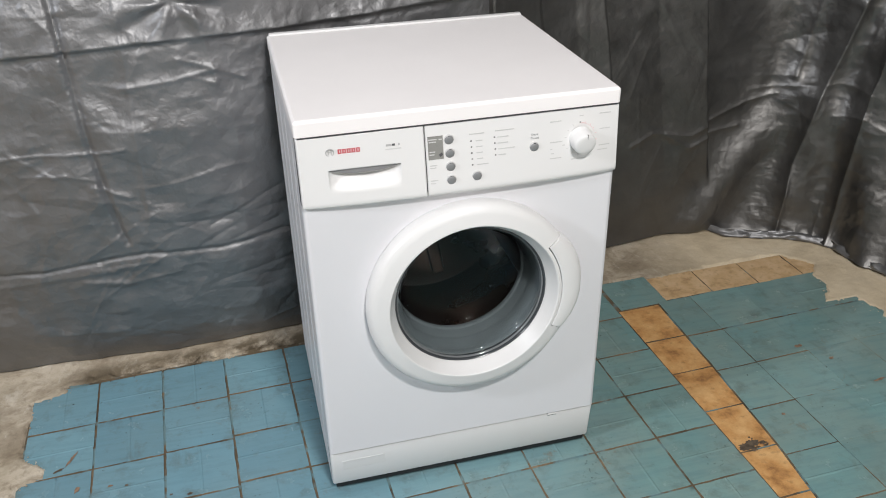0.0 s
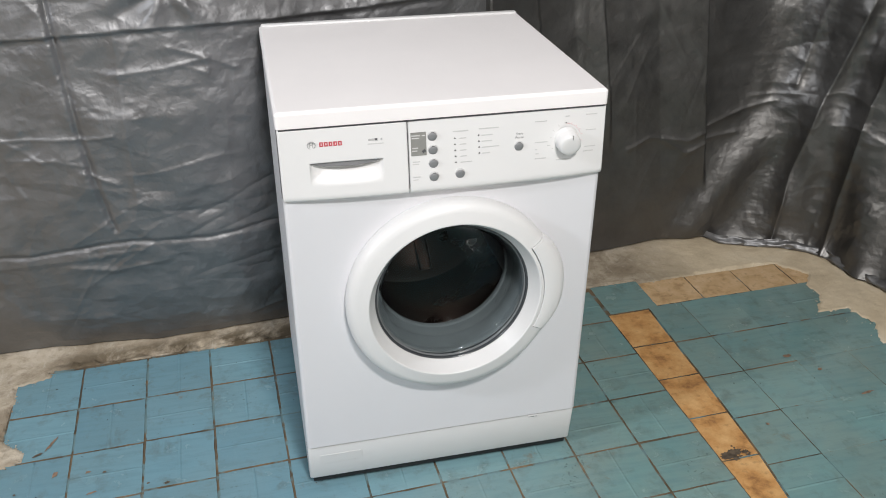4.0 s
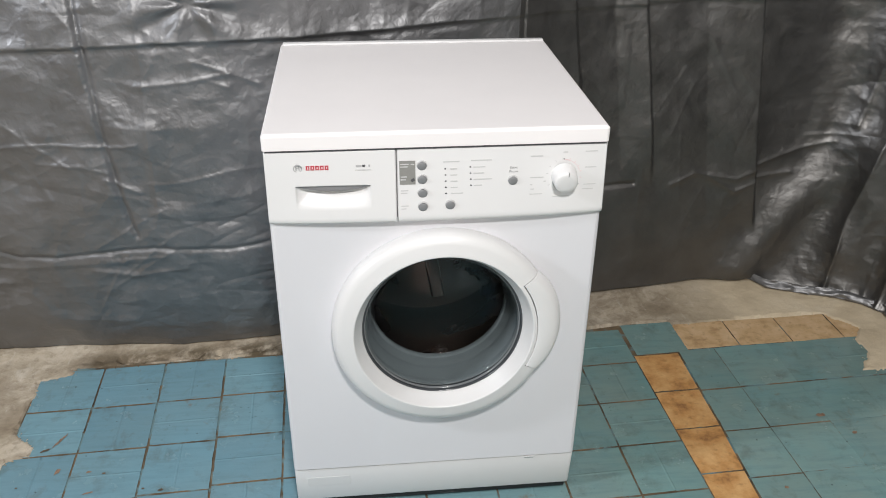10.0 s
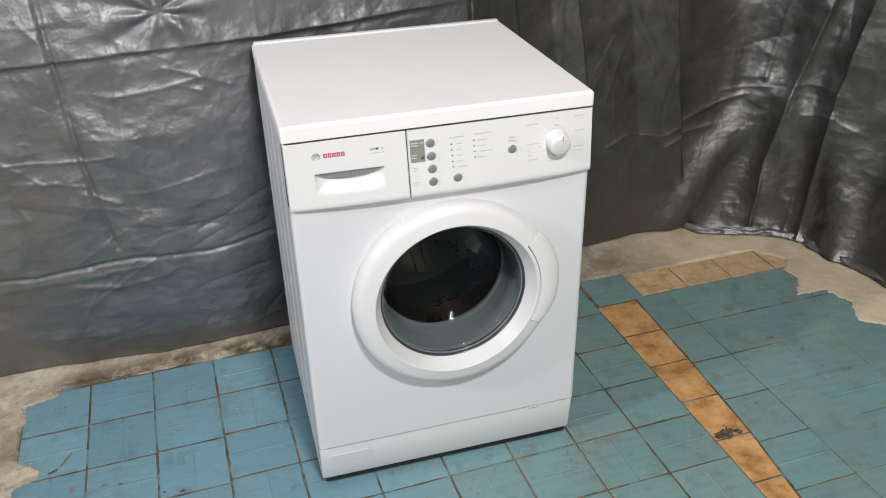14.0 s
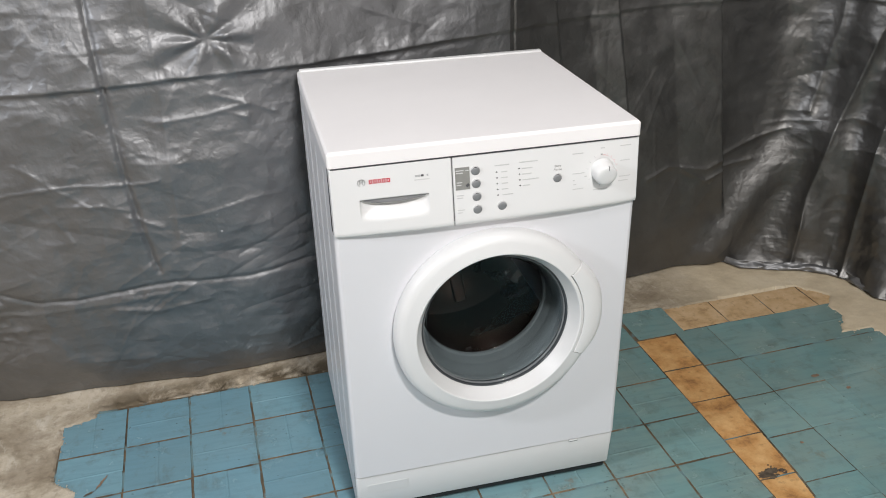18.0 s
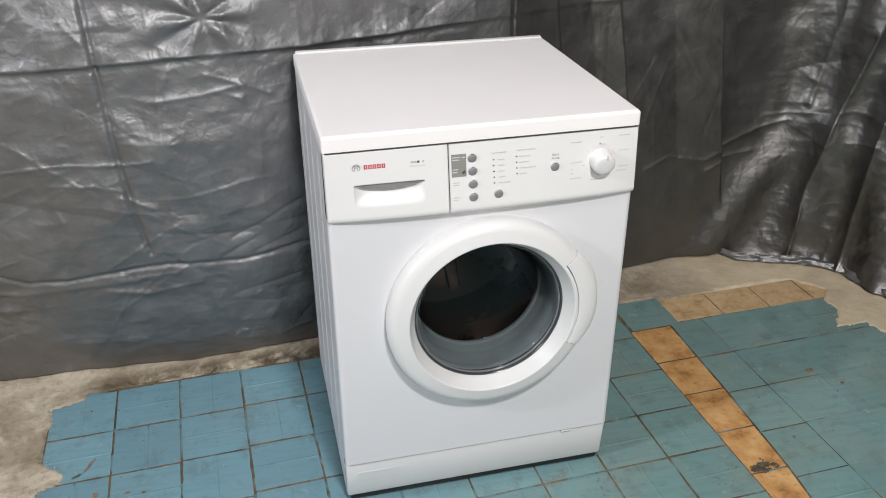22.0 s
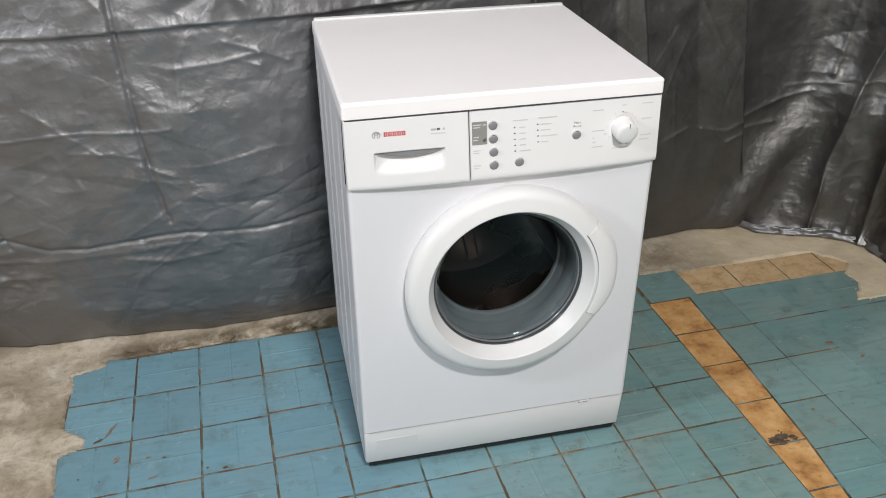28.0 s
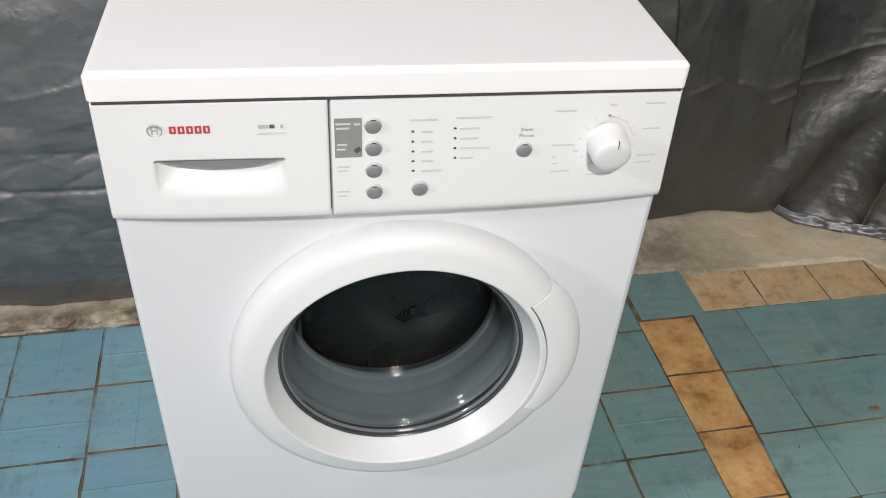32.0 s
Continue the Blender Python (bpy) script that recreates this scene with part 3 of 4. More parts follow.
    d = d + 0.016 * (ridged(wu * 13, wz * 13 + 7, 3) - 0.5) * np.exp(-((u + 1.1) / 0.13) ** 2 - ((z - 0.25) / 0.10) ** 2)
    d = d + 0.005 * (ridged(wu * 14, wz * 16 + 3, 3) - 0.5) * np.exp(-((u + 0.68) / 0.17) ** 2 - ((z - 0.31) / 0.05) ** 2)
    # right part: upright panels and a level line
    for a, b, amp, low in ((0.565, 0.656, 0.020, 0.34), (0.83, 0.983, 0.026, 0.16), (0.36, 0.45, 0.014, 0.34)):
        edge = b + 0.13 * (0.825 - z)
        pleat = np.clip((u - a - 0.13 * (0.825 - z)) / (b - a), 0, 1)
        d = d + amp * pleat * smoothstep(0.008, -0.006, u - edge) * smoothstep(low, low + 0.14, z)
    d = d + crease(u, z, [(0.78, 0.345), (0.85, 0.375), (0.98, 0.352), (1.08, 0.40), (1.25, 0.46)], 0.0055, 0.010, True)
    d = d + crease(u, z, [(0.90, 0.36), (0.98, 0.312), (1.05, 0.345), (1.15, 0.36)], 0.0055, 0.010, True)
    # gathered folds in the corner
    su = u + 0.012 * (fbm(u * 4, z * 4 + 20, 2) - 0.5)
    for pts, amp, w in (([(1.24, 1.6), (1.235, 0.75), (1.20, 0.46)], 0.005, 0.028),
                        ([(1.44, 1.6), (1.41, 0.75), (1.38, 0.48), (1.36, 0.20), (1.36, -0.1)], 0.026, 0.052),
                        ([(1.64, 1.6), (1.58, 0.75), (1.54, 0.50), (1.54, 0.38), (1.58, 0.22), (1.68, -0.1)], 0.048, 0.075),
                        ([(1.82, 1.5), (1.80, 0.5), (1.88, -0.1)], 0.034, 0.08),
                        ([(1.03, 0.04), (1.12, 0.17), (1.22, 0.32), (1.31, 0.47)], 0.027, 0.062),
                        ([(1.26, 0.06), (1.33, 0.17), (1.40, 0.30)], 0.014, 0.045)):
        d = d + crease(su, z, pts, amp, w)
    # sharp upright pleats, and above them the sheet runs deeper into the corner
    for pts, amp, w in (([(1.50, 1.6), (1.45, 0.8), (1.38, 0.5), (1.33, 0.25), (1.31, 0.0)], 0.020, 0.022),
                        ([(1.60, 1.6), (1.57, 0.8), (1.52, 0.5), (1.49, 0.2), (1.48, 0.0)], 0.020, 0.024),
                        ([(1.37, 1.6), (1.34, 0.8), (1.30, 0.52)], 0.012, 0.016)):
        d = d + crease(su, z, pts, amp, w, True)
    d = d - 0.055 * np.exp(-((u - 1.25) / 0.13) ** 2) * smoothstep(0.08, 0.55, z)
    # short sharp crinkles across the folds
    d = d + crease(u, z, [(1.18, 0.47), (1.30, 0.49), (1.42, 0.52), (1.55, 0.51)], 0.003, 0.008, True)
    d = d + crease(u, z, [(1.42, 0.42), (1.52, 0.44), (1.62, 0.40)], 0.004, 0.008, True)
    # lower edge lies outwards past the corner
    d = d + 0.045 * smoothstep(1.05, 1.2, u) * np.exp(-z / 0.06)
    d = d + 0.004 * (ridged(wu * 9, wz * 9, 2) - 0.5) * smoothstep(1.16, 1.32, u) * np.exp(-((z - 0.28) / 0.25) ** 2)
    # never past the back of the appliance
    x = c[None, :, 0] + normal[None, :, 0] * d
    y = c[None, :, 1] + normal[None, :, 1] * d
    y = np.maximum(y, 0.572 - 3 * np.maximum(0, np.abs(x) - 0.30) - 3 * np.maximum(0, z - 0.875))
    # one sheet cut behind the appliance; its right piece coloured darker for dimmer light
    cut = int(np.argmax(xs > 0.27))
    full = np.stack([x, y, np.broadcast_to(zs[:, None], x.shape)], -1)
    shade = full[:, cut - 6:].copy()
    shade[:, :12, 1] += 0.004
    for grid, material, label in ((full[:, :cut + 1], TARP, "crumpled silver-grey plastic tarpaulin hung along the wall"), (shade, TARP_DARK, "crumpled plastic tarpaulin hung round the corner, darkened in place of dimmer light")):
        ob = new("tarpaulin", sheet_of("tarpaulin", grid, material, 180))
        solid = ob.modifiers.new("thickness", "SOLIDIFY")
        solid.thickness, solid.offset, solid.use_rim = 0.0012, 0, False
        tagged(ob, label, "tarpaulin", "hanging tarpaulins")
    # rolled lower hem that shows round the corner
    t, c, normal = fine_t, fine_c, fine_normal
    i0 = int(np.argmax(c[:, 0] > 1.07))
    i1 = min(len(t) - 1, i0 + int(1.9 / 0.0034))
    rows = []
    for k in range(11):
        a = math.pi * (1.15 - 1.5 * k / 10)
        row = []
        for i in range(i0, i1, 3):
            w = fbm(np.array([t[i] * 9]), np.array([k * 0.35]), 3)[0] - 0.5
            fine = fbm(np.array([t[i] * 38]), np.array([k * 0.9 + 3]), 3)[0] - 0.5
            out = 0.052 + 0.022 * fine + 0.03 * w + 0.018 * math.cos(a) * -1 + 0.012 * math.sin(t[i] * 16)
            fade = min(1.0, (i - i0) / 16)
            h = 0.014 + 0.013 * math.sin(a) + 0.012 * w + 0.016 * fine
            row.append((c[i, 0] + normal[i, 0] * out * fade, c[i, 1] + normal[i, 1] * out * fade, max(0.004, h)))
        rows.append(row)
    part_of("rolled_hem", sheet_of("rolled_hem", np.array(rows), TARP), ob, "creased rolled lower hem")
    return ob


tarp = build_tarp()

# ---- washing machine ----
washer = thing("washing_machine", (0, 0.28, 0), "white front-loading washing machine with a closed round door", "washing machine")
HALF = 0.297
DOOR = (0.0095, -0.004, 0.4725)


def panel_y(x, z):
    s = (0.833 - z) / 0.125
    return -0.003 - 0.019 * s * (1 - 0.55 * min(1.0, abs(x) / 0.297) ** 3) + 0.0022 * max(0.0, (0.713 - z) / 0.009) ** 2


def front_panel():
    bm = bmesh.new()
    x0, x1, z0, z1, y = -0.289, 0.289, 0.1225, 0.7045, -0.003
    cx, cz, r = DOOR[0], DOOR[2], 0.172
    angles = sorted({2 * math.pi * k / 96 for k in range(96)} | {math.atan2(b - cz, a - cx) % (2 * math.pi) for a in (x0, x1) for b in (z0, z1)})
    inner, outer, deep = [], [], []
    for a in angles:
        ca, sa = math.cos(a), math.sin(a)
        tx = ((x1 if ca > 0 else x0) - cx) / ca if abs(ca) > 1e-9 else 1e9
        tz = ((z1 if sa > 0 else z0) - cz) / sa if abs(sa) > 1e-9 else 1e9
        k = min(tx, tz)
        outer.append(bm.verts.new((cx + ca * k, y, cz + sa * k)))
        inner.append(bm.verts.new((cx + ca * r, y, cz + sa * r)))
        deep.append(bm.verts.new((cx + ca * (r - 0.006), y + 0.03, cz + sa * (r - 0.006))))
    m = len(angles)
    for k in range(m):
        j = (k + 1) % m
        bm.faces.new((inner[k], outer[k], outer[j], inner[j]))
        bm.faces.new((deep[k], inner[k], inner[j], deep[j]))
    for sx in (-1, 1):
        prof = [(0.289, -0.003), (0.2930, -0.0018), (0.2958, 0.0008), (0.297, 0.005), (0.297, 0.024)]
        cols = [[bm.verts.new((sx * a, b, z)) for a, b in prof] for z in (z0, z1)]
        for i in range(len(prof) - 1):
            bm.faces.new((cols[0][i], cols[0][i + 1], cols[1][i + 1], cols[1][i]))
    part("front_panel", bm, ENAMEL, washer, smooth=50)


front_panel()


def side_panel(sx):
    ys = np.linspace(0.0245, 0.552, 420)
    zs = np.concatenate([[0.022], np.linspace(0.03, 0.834, 70)])
    y, z = np.meshgrid(ys, zs)
    x = np.full(y.shape, HALF)
    for yc in (0.105, 0.235, 0.362, 0.490):
        rib = smoothstep(0.0165, 0.0085, np.abs(y - yc)) * smoothstep(0.062, 0.085, z) * smoothstep(0.795, 0.77, z)
        x = x - 0.0085 * rib
    grid = np.stack([sx * x, y, z], -1)
    part_of("side_panel", sheet_of("side_panel", grid, ENAMEL, 180, flip=sx < 0), washer, "white steel side with long pressed grooves")


side_panel(-1)
side_panel(1)
part("back_panel", box_bm(-0.295, 0.295, 0.546, 0.5525, 0.022, 0.834), ENAMEL, washer)
part("base_plate", box_bm(-0.293, 0.293, 0.03, 0.545, 0.020, 0.024), BLACK, washer)

# worktop with a shallow rim
def worktop_bm():
    bm = box_bm(-0.2985, 0.2985, -0.003, 0.556, 0.8345, 0.8645)
    bmesh.ops.bevel(bm, geom=[e for e in bm.edges if abs(e.verts[0].co.z - e.verts[1].co.z) > 0.01], offset=0.006, segments=4, profile=0.5, affect="EDGES")
    top = [e for e in bm.edges if min(v.co.z for v in e.verts) > 0.864]
    bmesh.ops.bevel(bm, geom=top, offset=0.0048, segments=1, profile=0.5, affect="EDGES")
    rim = [e for e in bm.edges if min(v.co.z for v in e.verts) > 0.859 and abs(e.verts[0].co.z - e.verts[1].co.z) < 1e-5]
    bmesh.ops.bevel(bm, geom=rim, offset=0.0011, segments=2, profile=0.5, affect="EDGES")
    low = [e for e in bm.edges if max(v.co.z for v in e.verts) < 0.835]
    bmesh.ops.bevel(bm, geom=low, offset=0.0012, segments=2, profile=0.5, affect="EDGES")
    return bm


lid = part("worktop", worktop_bm(), LID, washer, "white laminate worktop with chamfered edges", smooth=9)
part("rear_strip", box_bm(-0.294, 0.294, 0.539, 0.555, 0.86, 0.8685, 0.003, 2), PLASTIC, lid)


# control panel: fascia and drawer front share one curved face
def curved_face(x0, x1, z0, z1, nx, nz, carve=None):
    xs, zs = np.linspace(x0, x1, nx), np.linspace(z0, z1, nz)
    rows = []
    for z in zs:
        rows.append([(x, panel_y(x, z) + (carve(x, z) if carve else 0.0), z) for x in xs])
    g = np.array(rows)
    edge = 0.0022

    def rim(line, dx, dz):
        out = line.copy()
        out[:, 0] += dx
        out[:, 2] += dz
        out[:, 1] += edge
        return out

    # rounded border that turns back into the body
    left, right = g[:, 0].copy(), g[:, -1].copy()
    l1, r1 = rim(left, -edge * 0.8, 0), rim(right, edge * 0.8, 0)
    l2, r2 = l1 + [0, 0.022, 0], r1 + [0, 0.022, 0]
    g = np.concatenate([l2[:, None], l1[:, None], g, r1[:, None], r2[:, None]], 1)
    bot, top = rim(g[0], 0, -edge * 0.8), rim(g[-1], 0, edge * 0.5)
    b2, t2 = bot + [0, 0.03, 0], top + [0, 0.02, 0]
    return np.concatenate([b2[None], bot[None], g, top[None], t2[None]], 0)


fascia = part_of("control_panel", sheet_of("control_panel", curved_face(-0.0705, 0.2945, 0.7045, 0.8315, 60, 26), PLASTIC, 45, flip=False), washer, "curved white plastic control panel")


def grip(x, z):
    m = (x + 0.182) / 0.0635
    if abs(m) >= 1:
        return 0.0
    top = 0.7715
    low = 0.727
    if z > top or z < low:
        return 0.0
    q = (z - low) / (top - low)
    return 0.023 * (1 - m * m) ** 0.55 * float(smoothstep(0.0, 0.92, q)) ** 1.15 * float(smoothstep(1.0, 0.975, q))


drawer = part_of("detergent_drawer", sheet_of("detergent_drawer", curved_face(-0.2945, -0.0755, 0.7045, 0.8315, 160, 96, grip), PLASTIC, 180), washer, "white detergent drawer front with a scooped grip")


def grip_shade():
    """Dark crescent painted over the scoop for the shadow of its upper lip."""
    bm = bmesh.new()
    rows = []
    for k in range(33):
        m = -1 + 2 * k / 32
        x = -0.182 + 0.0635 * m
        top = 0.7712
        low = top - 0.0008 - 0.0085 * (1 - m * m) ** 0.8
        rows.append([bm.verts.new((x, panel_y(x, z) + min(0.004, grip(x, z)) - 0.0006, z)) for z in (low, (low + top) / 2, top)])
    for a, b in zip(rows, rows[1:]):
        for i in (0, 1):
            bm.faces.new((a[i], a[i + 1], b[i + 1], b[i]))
    part("grip_shade", bm, GRIP_SHADE, drawer, "painted shadow under the lip of the grip")


grip_shade()
part("grip_shadow_gap", box_bm(-0.2925, 0.2925, 0.012, 0.02, 0.7035, 0.8335), SEAM, washer)


# dark joint under the worktop and beside the drawer
seam = bmesh.new()
line = [-0.2935 + 0.587 * k / 40 for k in range(41)]
rows = [[seam.verts.new((x, panel_y(x, 0.832) - 0.0012 + dy, z)) for x in line] for dy, z in ((0.0, 0.8328), (0.0, 0.8343), (0.01, 0.8343))]
for r0, r1 in zip(rows, rows[1:]):
    for k in range(40):
        seam.faces.new((r0[k], r0[k + 1], r1[k + 1], r1[k]))
part("joint", seam, SEAM, washer)
for x0, x1, z0, z1 in ((-0.0740, -0.0729, 0.7125, 0.8325),):
    seam = bmesh.new()
    cols = [[seam.verts.new((x, panel_y(x, z0 + (z1 - z0) * k / 12) + 0.0004, z0 + (z1 - z0) * k / 12)) for k in range(13)] for x in (x0, x1)]
    for k in range(12):
        seam.faces.new((cols[0][k], cols[1][k], cols[1][k + 1], cols[0][k + 1]))
    part("joint", seam, SEAM, washer)


# flat marks on the curved face
def mark(name, x, z, w, h, material, parent, turn=0.0, lift=0.0006, bevel=0.0):
    bm = bmesh.new()
    n = max(1, int(w / 0.006))
    ca, sa = math.cos(turn), math.sin(turn)
    rows = []
    for dz in (-h / 2, h / 2):
        row = []
        for k in range(n + 1):
            dx = -w / 2 + w * k / n
            px, pz = x + dx * ca - dz * sa, z + dx * sa + dz * ca
            row.append(bm.verts.new((px, panel_y(px, pz) - lift, pz)))
        rows.append(row)
    for k in range(n):
        bm.faces.new((rows[0][k], rows[0][k + 1], rows[1][k + 1], rows[1][k]))
    ex = bmesh.ops.extrude_face_region(bm, geom=list(bm.faces))
    for v in ex["geom"]:
        if isinstance(v, bmesh.types.BMVert):
            v.co.y += lift * 0.8
    return part(name, bm, material, parent, smooth=0)


def disc(name, x, z, r, thick, material, parent, label="", dome=0.0, steps=28):
    nrm = Vector((0, -1, -0.18)).normalized()
    prof = [(0, thick + dome), (r * 0.6, thick + dome * 0.6), (r * 0.86, thick + dome * 0.15), (r * 0.95, thick * 0.92), (r, thick * 0.6), (r, -0.004)]
    return part(name, lathe_bm(prof, (x, panel_y(x, z), z), nrm, steps), material, parent, label, smooth=50)


# buttons
for bx, bz in ((-0.0295, 0.8030), (-0.0290, 0.7787), (-0.0287, 0.7545), (-0.0284, 0.7302), (0.0195, 0.7315), (0.1295, 0.7715)):
    ring = disc("button_surround", bx, bz, 0.0094, 0.0006, PRINT_PALE, fascia, "pale recess ring")
    disc("push_button", bx, bz, 0.0082, 0.003, BUTTON, fascia, "round grey push button", 0.0012)
    # small black bar painted for the shadow along the button's top
    if bz != 0.7315:
        mark("button_top_shade", bx, bz + 0.0076, 0.0048, 0.0014, BUTTON_MARK, fascia, lift=0.0042)

# programme knob
knob_axis = Vector((0, -1, -0.18)).normalized()
kx, kz = 0.2205, 0.7765
knob = part("programme_knob", lathe_bm([(0, 0.0262), (0.012, 0.0260), (0.0178, 0.0252), (0.0200, 0.0236), (0.0211, 0.0195), (0.0220, 0.008), (0.0223, 0.002), (0.0232, 0.0012), (0.0232, -0.004)],
            (kx, panel_y(kx, kz), kz), knob_axis, 72), PLASTIC, fascia, "round white programme knob", smooth=50)
part("pointer_line", box_bm(kx + 0.0016, kx + 0.0025, panel_y(kx, kz) - 0.0285, panel_y(kx, kz) - 0.021, kz + 0.0085, kz + 0.0165), PRINT_DARK, knob, "thin dark pointer line")
for k, a in enumerate((-150, -125, -100, 170, 145, 120, 96, 72, 52, 34, 14, -8, -30, -55)):
    ar = radians(a)
    mark("dial_tick", kx + 0.0305 * math.cos(ar), kz + 0.0305 * math.sin(ar), 0.0035, 0.0008, PRINT_ROSE if -10 < a < 80 else PRINT_PALE, fascia, ar)
for k in range(9):
    ar = radians(88 - 8 * k)
    mark("dial_arc", kx + 0.0285 * math.cos(ar), kz + 0.0285 * math.sin(ar), 0.0042, 0.0006, PRINT_ROSE, fascia, ar + math.pi / 2)
mark("dial_dot", kx - 0.001, kz + 0.0305, 0.0018, 0.0018, PRINT_DARK, fascia)
mark("dial_arc", kx + 0.004, kz + 0.0293, 0.006, 0.0008, PRINT_ROSE, fascia, -0.15)
# captions round the dial
for x, z, w in ((0.171, 0.8135, 0.022), (0.2215, 0.8190, 0.008), (0.268, 0.8195, 0.022), (0.268, 0.7905, 0.020), (0.172, 0.7755, 0.024), (0.1625, 0.7625, 0.004), (0.1645, 0.7545, 0.006),
                (0.171, 0.7455, 0.022), (0.2165, 0.7395, 0.030), (0.268, 0.7590, 0.022), (0.265, 0.7505, 0.020), (0.1865, 0.768, 0.005)):
    mark("caption", x, z, w, 0.0016, PRINT_PALE, fascia)

# column captions, dots
for k in range(5):
    z = 0.7958 - 0.01085 * k
    disc("indicator", 0.0108 + 0.0003 * k, z, 0.0016, 0.0003, PRINT_DARK, fascia, steps=14)
    mark("caption", 0.0108 + 0.0003 * k + (0.0145 if k < 4 else 0.019), z, 0.012 if k < 4 else 0.021, 0.0017, PRINT_PALE, fascia)
for k in range(4):
    z = 0.7978 - 0.0108 * k
    disc("indicator", 0.0545 + 0.0004 * k, z, 0.0016, 0.0003, PRINT_DARK, fascia, steps=14)
    w = (0.021, 0.019, 0.032, 0.014)[k]
    mark("caption", 0.0545 + 0.0004 * k + 0.005 + w / 2, z, w, 0.0017, PRINT_PALE, fascia)
mark("caption", 0.0215, 0.8085, 0.028, 0.0019, PRINT_PALE, fascia)
mark("caption", 0.0735, 0.8095, 0.036, 0.0019, PRINT_PALE, fascia)
for x, z, w in ((-0.0600, 0.7600, 0.013), (-0.0610, 0.7555, 0.011), (-0.0600, 0.7325, 0.013), (-0.0620, 0.7275, 0.009)):
    mark("caption", x, z, w, 0.0016, PRINT_PALE, fascia)

# printed display field
sticker = mark("display_field", -0.0545, 0.7915, 0.0275, 0.0415, STICKER, fascia, lift=0.0007)
for x, z, w in ((-0.0595, 0.8065, 0.015), (-0.0600, 0.8020, 0.013), (-0.0455, 0.8060, 0.006), (-0.0610, 0.7845, 0.010), (-0.0620, 0.7795, 0.009)):
    mark("caption", x, z, w, 0.0017, PRINT_PALE, sticker, lift=0.0013)
mark("display_symbol", -0.0455, 0.7785, 0.0065, 0.0048, PRINT_DARK, sticker, 0.6, 0.0013)


# words that can be read above the large button
def words(text, x, z, size, material, parent):
    cu = bpy.data.curves.new("words", "FONT")
    cu.body, cu.size, cu.align_x, cu.align_y, cu.extrude = text, size, "CENTER", "CENTER", 0.0002
    tmp = new("words", cu)
    me = bpy.data.meshes.new_from_object(tmp.evaluated_get(bpy.context.evaluated_depsgraph_get()))
    bpy.data.objects.remove(tmp)
    me.materials.clear()
    me.materials.append(material)
    ob = hang(new("caption", me), parent)
    ob.matrix_basis = Matrix.Translation((x, panel_y(x, z) - 0.0006, z)) @ Matrix.Rotation(radians(90 + 10), 4, "X")
    return ob


words("Start", 0.1305, 0.7945, 0.0070, PRINT_GREY, fascia)
words("Pause", 0.1305, 0.7880, 0.0070, PRINT_GREY, fascia)

# maker's sign as plain shapes: a ring and five hollow red blocks
nrm = Vector((0, -1, -0.18)).normalized()
lx, lz = -0.2405, 0.8045
part("sign_ring", lathe_bm([(0.0074, 0.0), (0.0074, 0.0018), (0.0062, 0.0018), (0.0062, 0.0)], (lx, panel_y(lx, lz), lz), nrm, 40), PRINT_GREY, drawer)
mark("sign_bar", lx - 0.0026, lz, 0.0016, 0.0086, PRINT_GREY, drawer)
mark("sign_bar", lx + 0.0026, lz, 0.0016, 0.0086, PRINT_GREY, drawer)
mark("sign_bar", lx, lz, 0.005, 0.0016, PRINT_GREY, drawer)
for k in range(5):
    bx = -0.2235 + 0.0080 * k
    block = mark("sign_block", bx - 0.0021, 0.8045, 0.0024, 0.0076, PRINT_RED, drawer)
    for dx, dz, w, h in ((0.0020, 0.0, 0.0021, 0.0076), (0.0, 0.0030, 0.0024, 0.0017), (0.0, -0.0030, 0.0024, 0.0017)):
        mark("sign_stroke", bx + dx, 0.8045 + dz, w, h, PRINT_RED, block)
for x, z, w, m in ((-0.1375, 0.8060, 0.010, PRINT_GREY), (-0.1290, 0.8060, 0.005, PRINT_DARK), (-0.1195, 0.8060, 0.003, PRINT_GREY), (-0.1300, 0.7990, 0.028, PRINT_PALE)):
    mark("caption", x, z, w, 0.0036 if z > 0.805 else 0.0019, m, drawer)

# plinth with a service latch and a faint drain flap
def plinth_bm():
    bm = box_bm(-0.2965, 0.2965, 0.001, 0.03, 0.0195, 0.1205, 0.006, 3)
    for v in bm.verts:
        v.co.y += 0.014 * max(0.0, (0.075 - v.co.z) / 0.06) ** 1.5
    return bm


plinth = part("plinth", plinth_bm(), PLASTIC, washer, "white plastic plinth along the foot")
part("latch_slot", box_bm(0.190, 0.211, -0.0006, 0.004, 0.1125, 0.1145, 0.0006, 1), SEAM, plinth)
part("latch_lip", box_bm(0.189, 0.212, -0.0025, 0.005, 0.1148, 0.1195, 0.0014, 2), PLASTIC, plinth)
def flap_bm():
    """Lies flush with the slope of the plinth."""
    bm = box_bm(-0.272, -0.182, 0.0004, 0.004, 0.066, 0.092, 0.0003, 1)
    for v in bm.verts:
        v.co.y += (0.1145 - v.co.z) * 0.118
    return bm


flap = part("drain_flap", flap_bm(), PLASTIC, plinth, "faint white drain flap")
for fx in (-0.25, 0.25):
    for fy in (0.07, 0.5):
        part("foot", box_bm(fx - 0.02, fx + 0.02, fy - 0.02, fy + 0.02, 0.0, 0.021, 0.004, 2), BLACK, washer)
# black strip added under the plinth in place of the gap's shadow
part("plinth_gap_shade", box_bm(-0.289, 0.289, 0.017, 0.05, 0.0075, 0.0197, 0.002, 2), BLACK, washer, "black strip that darkens the gap under the plinth")

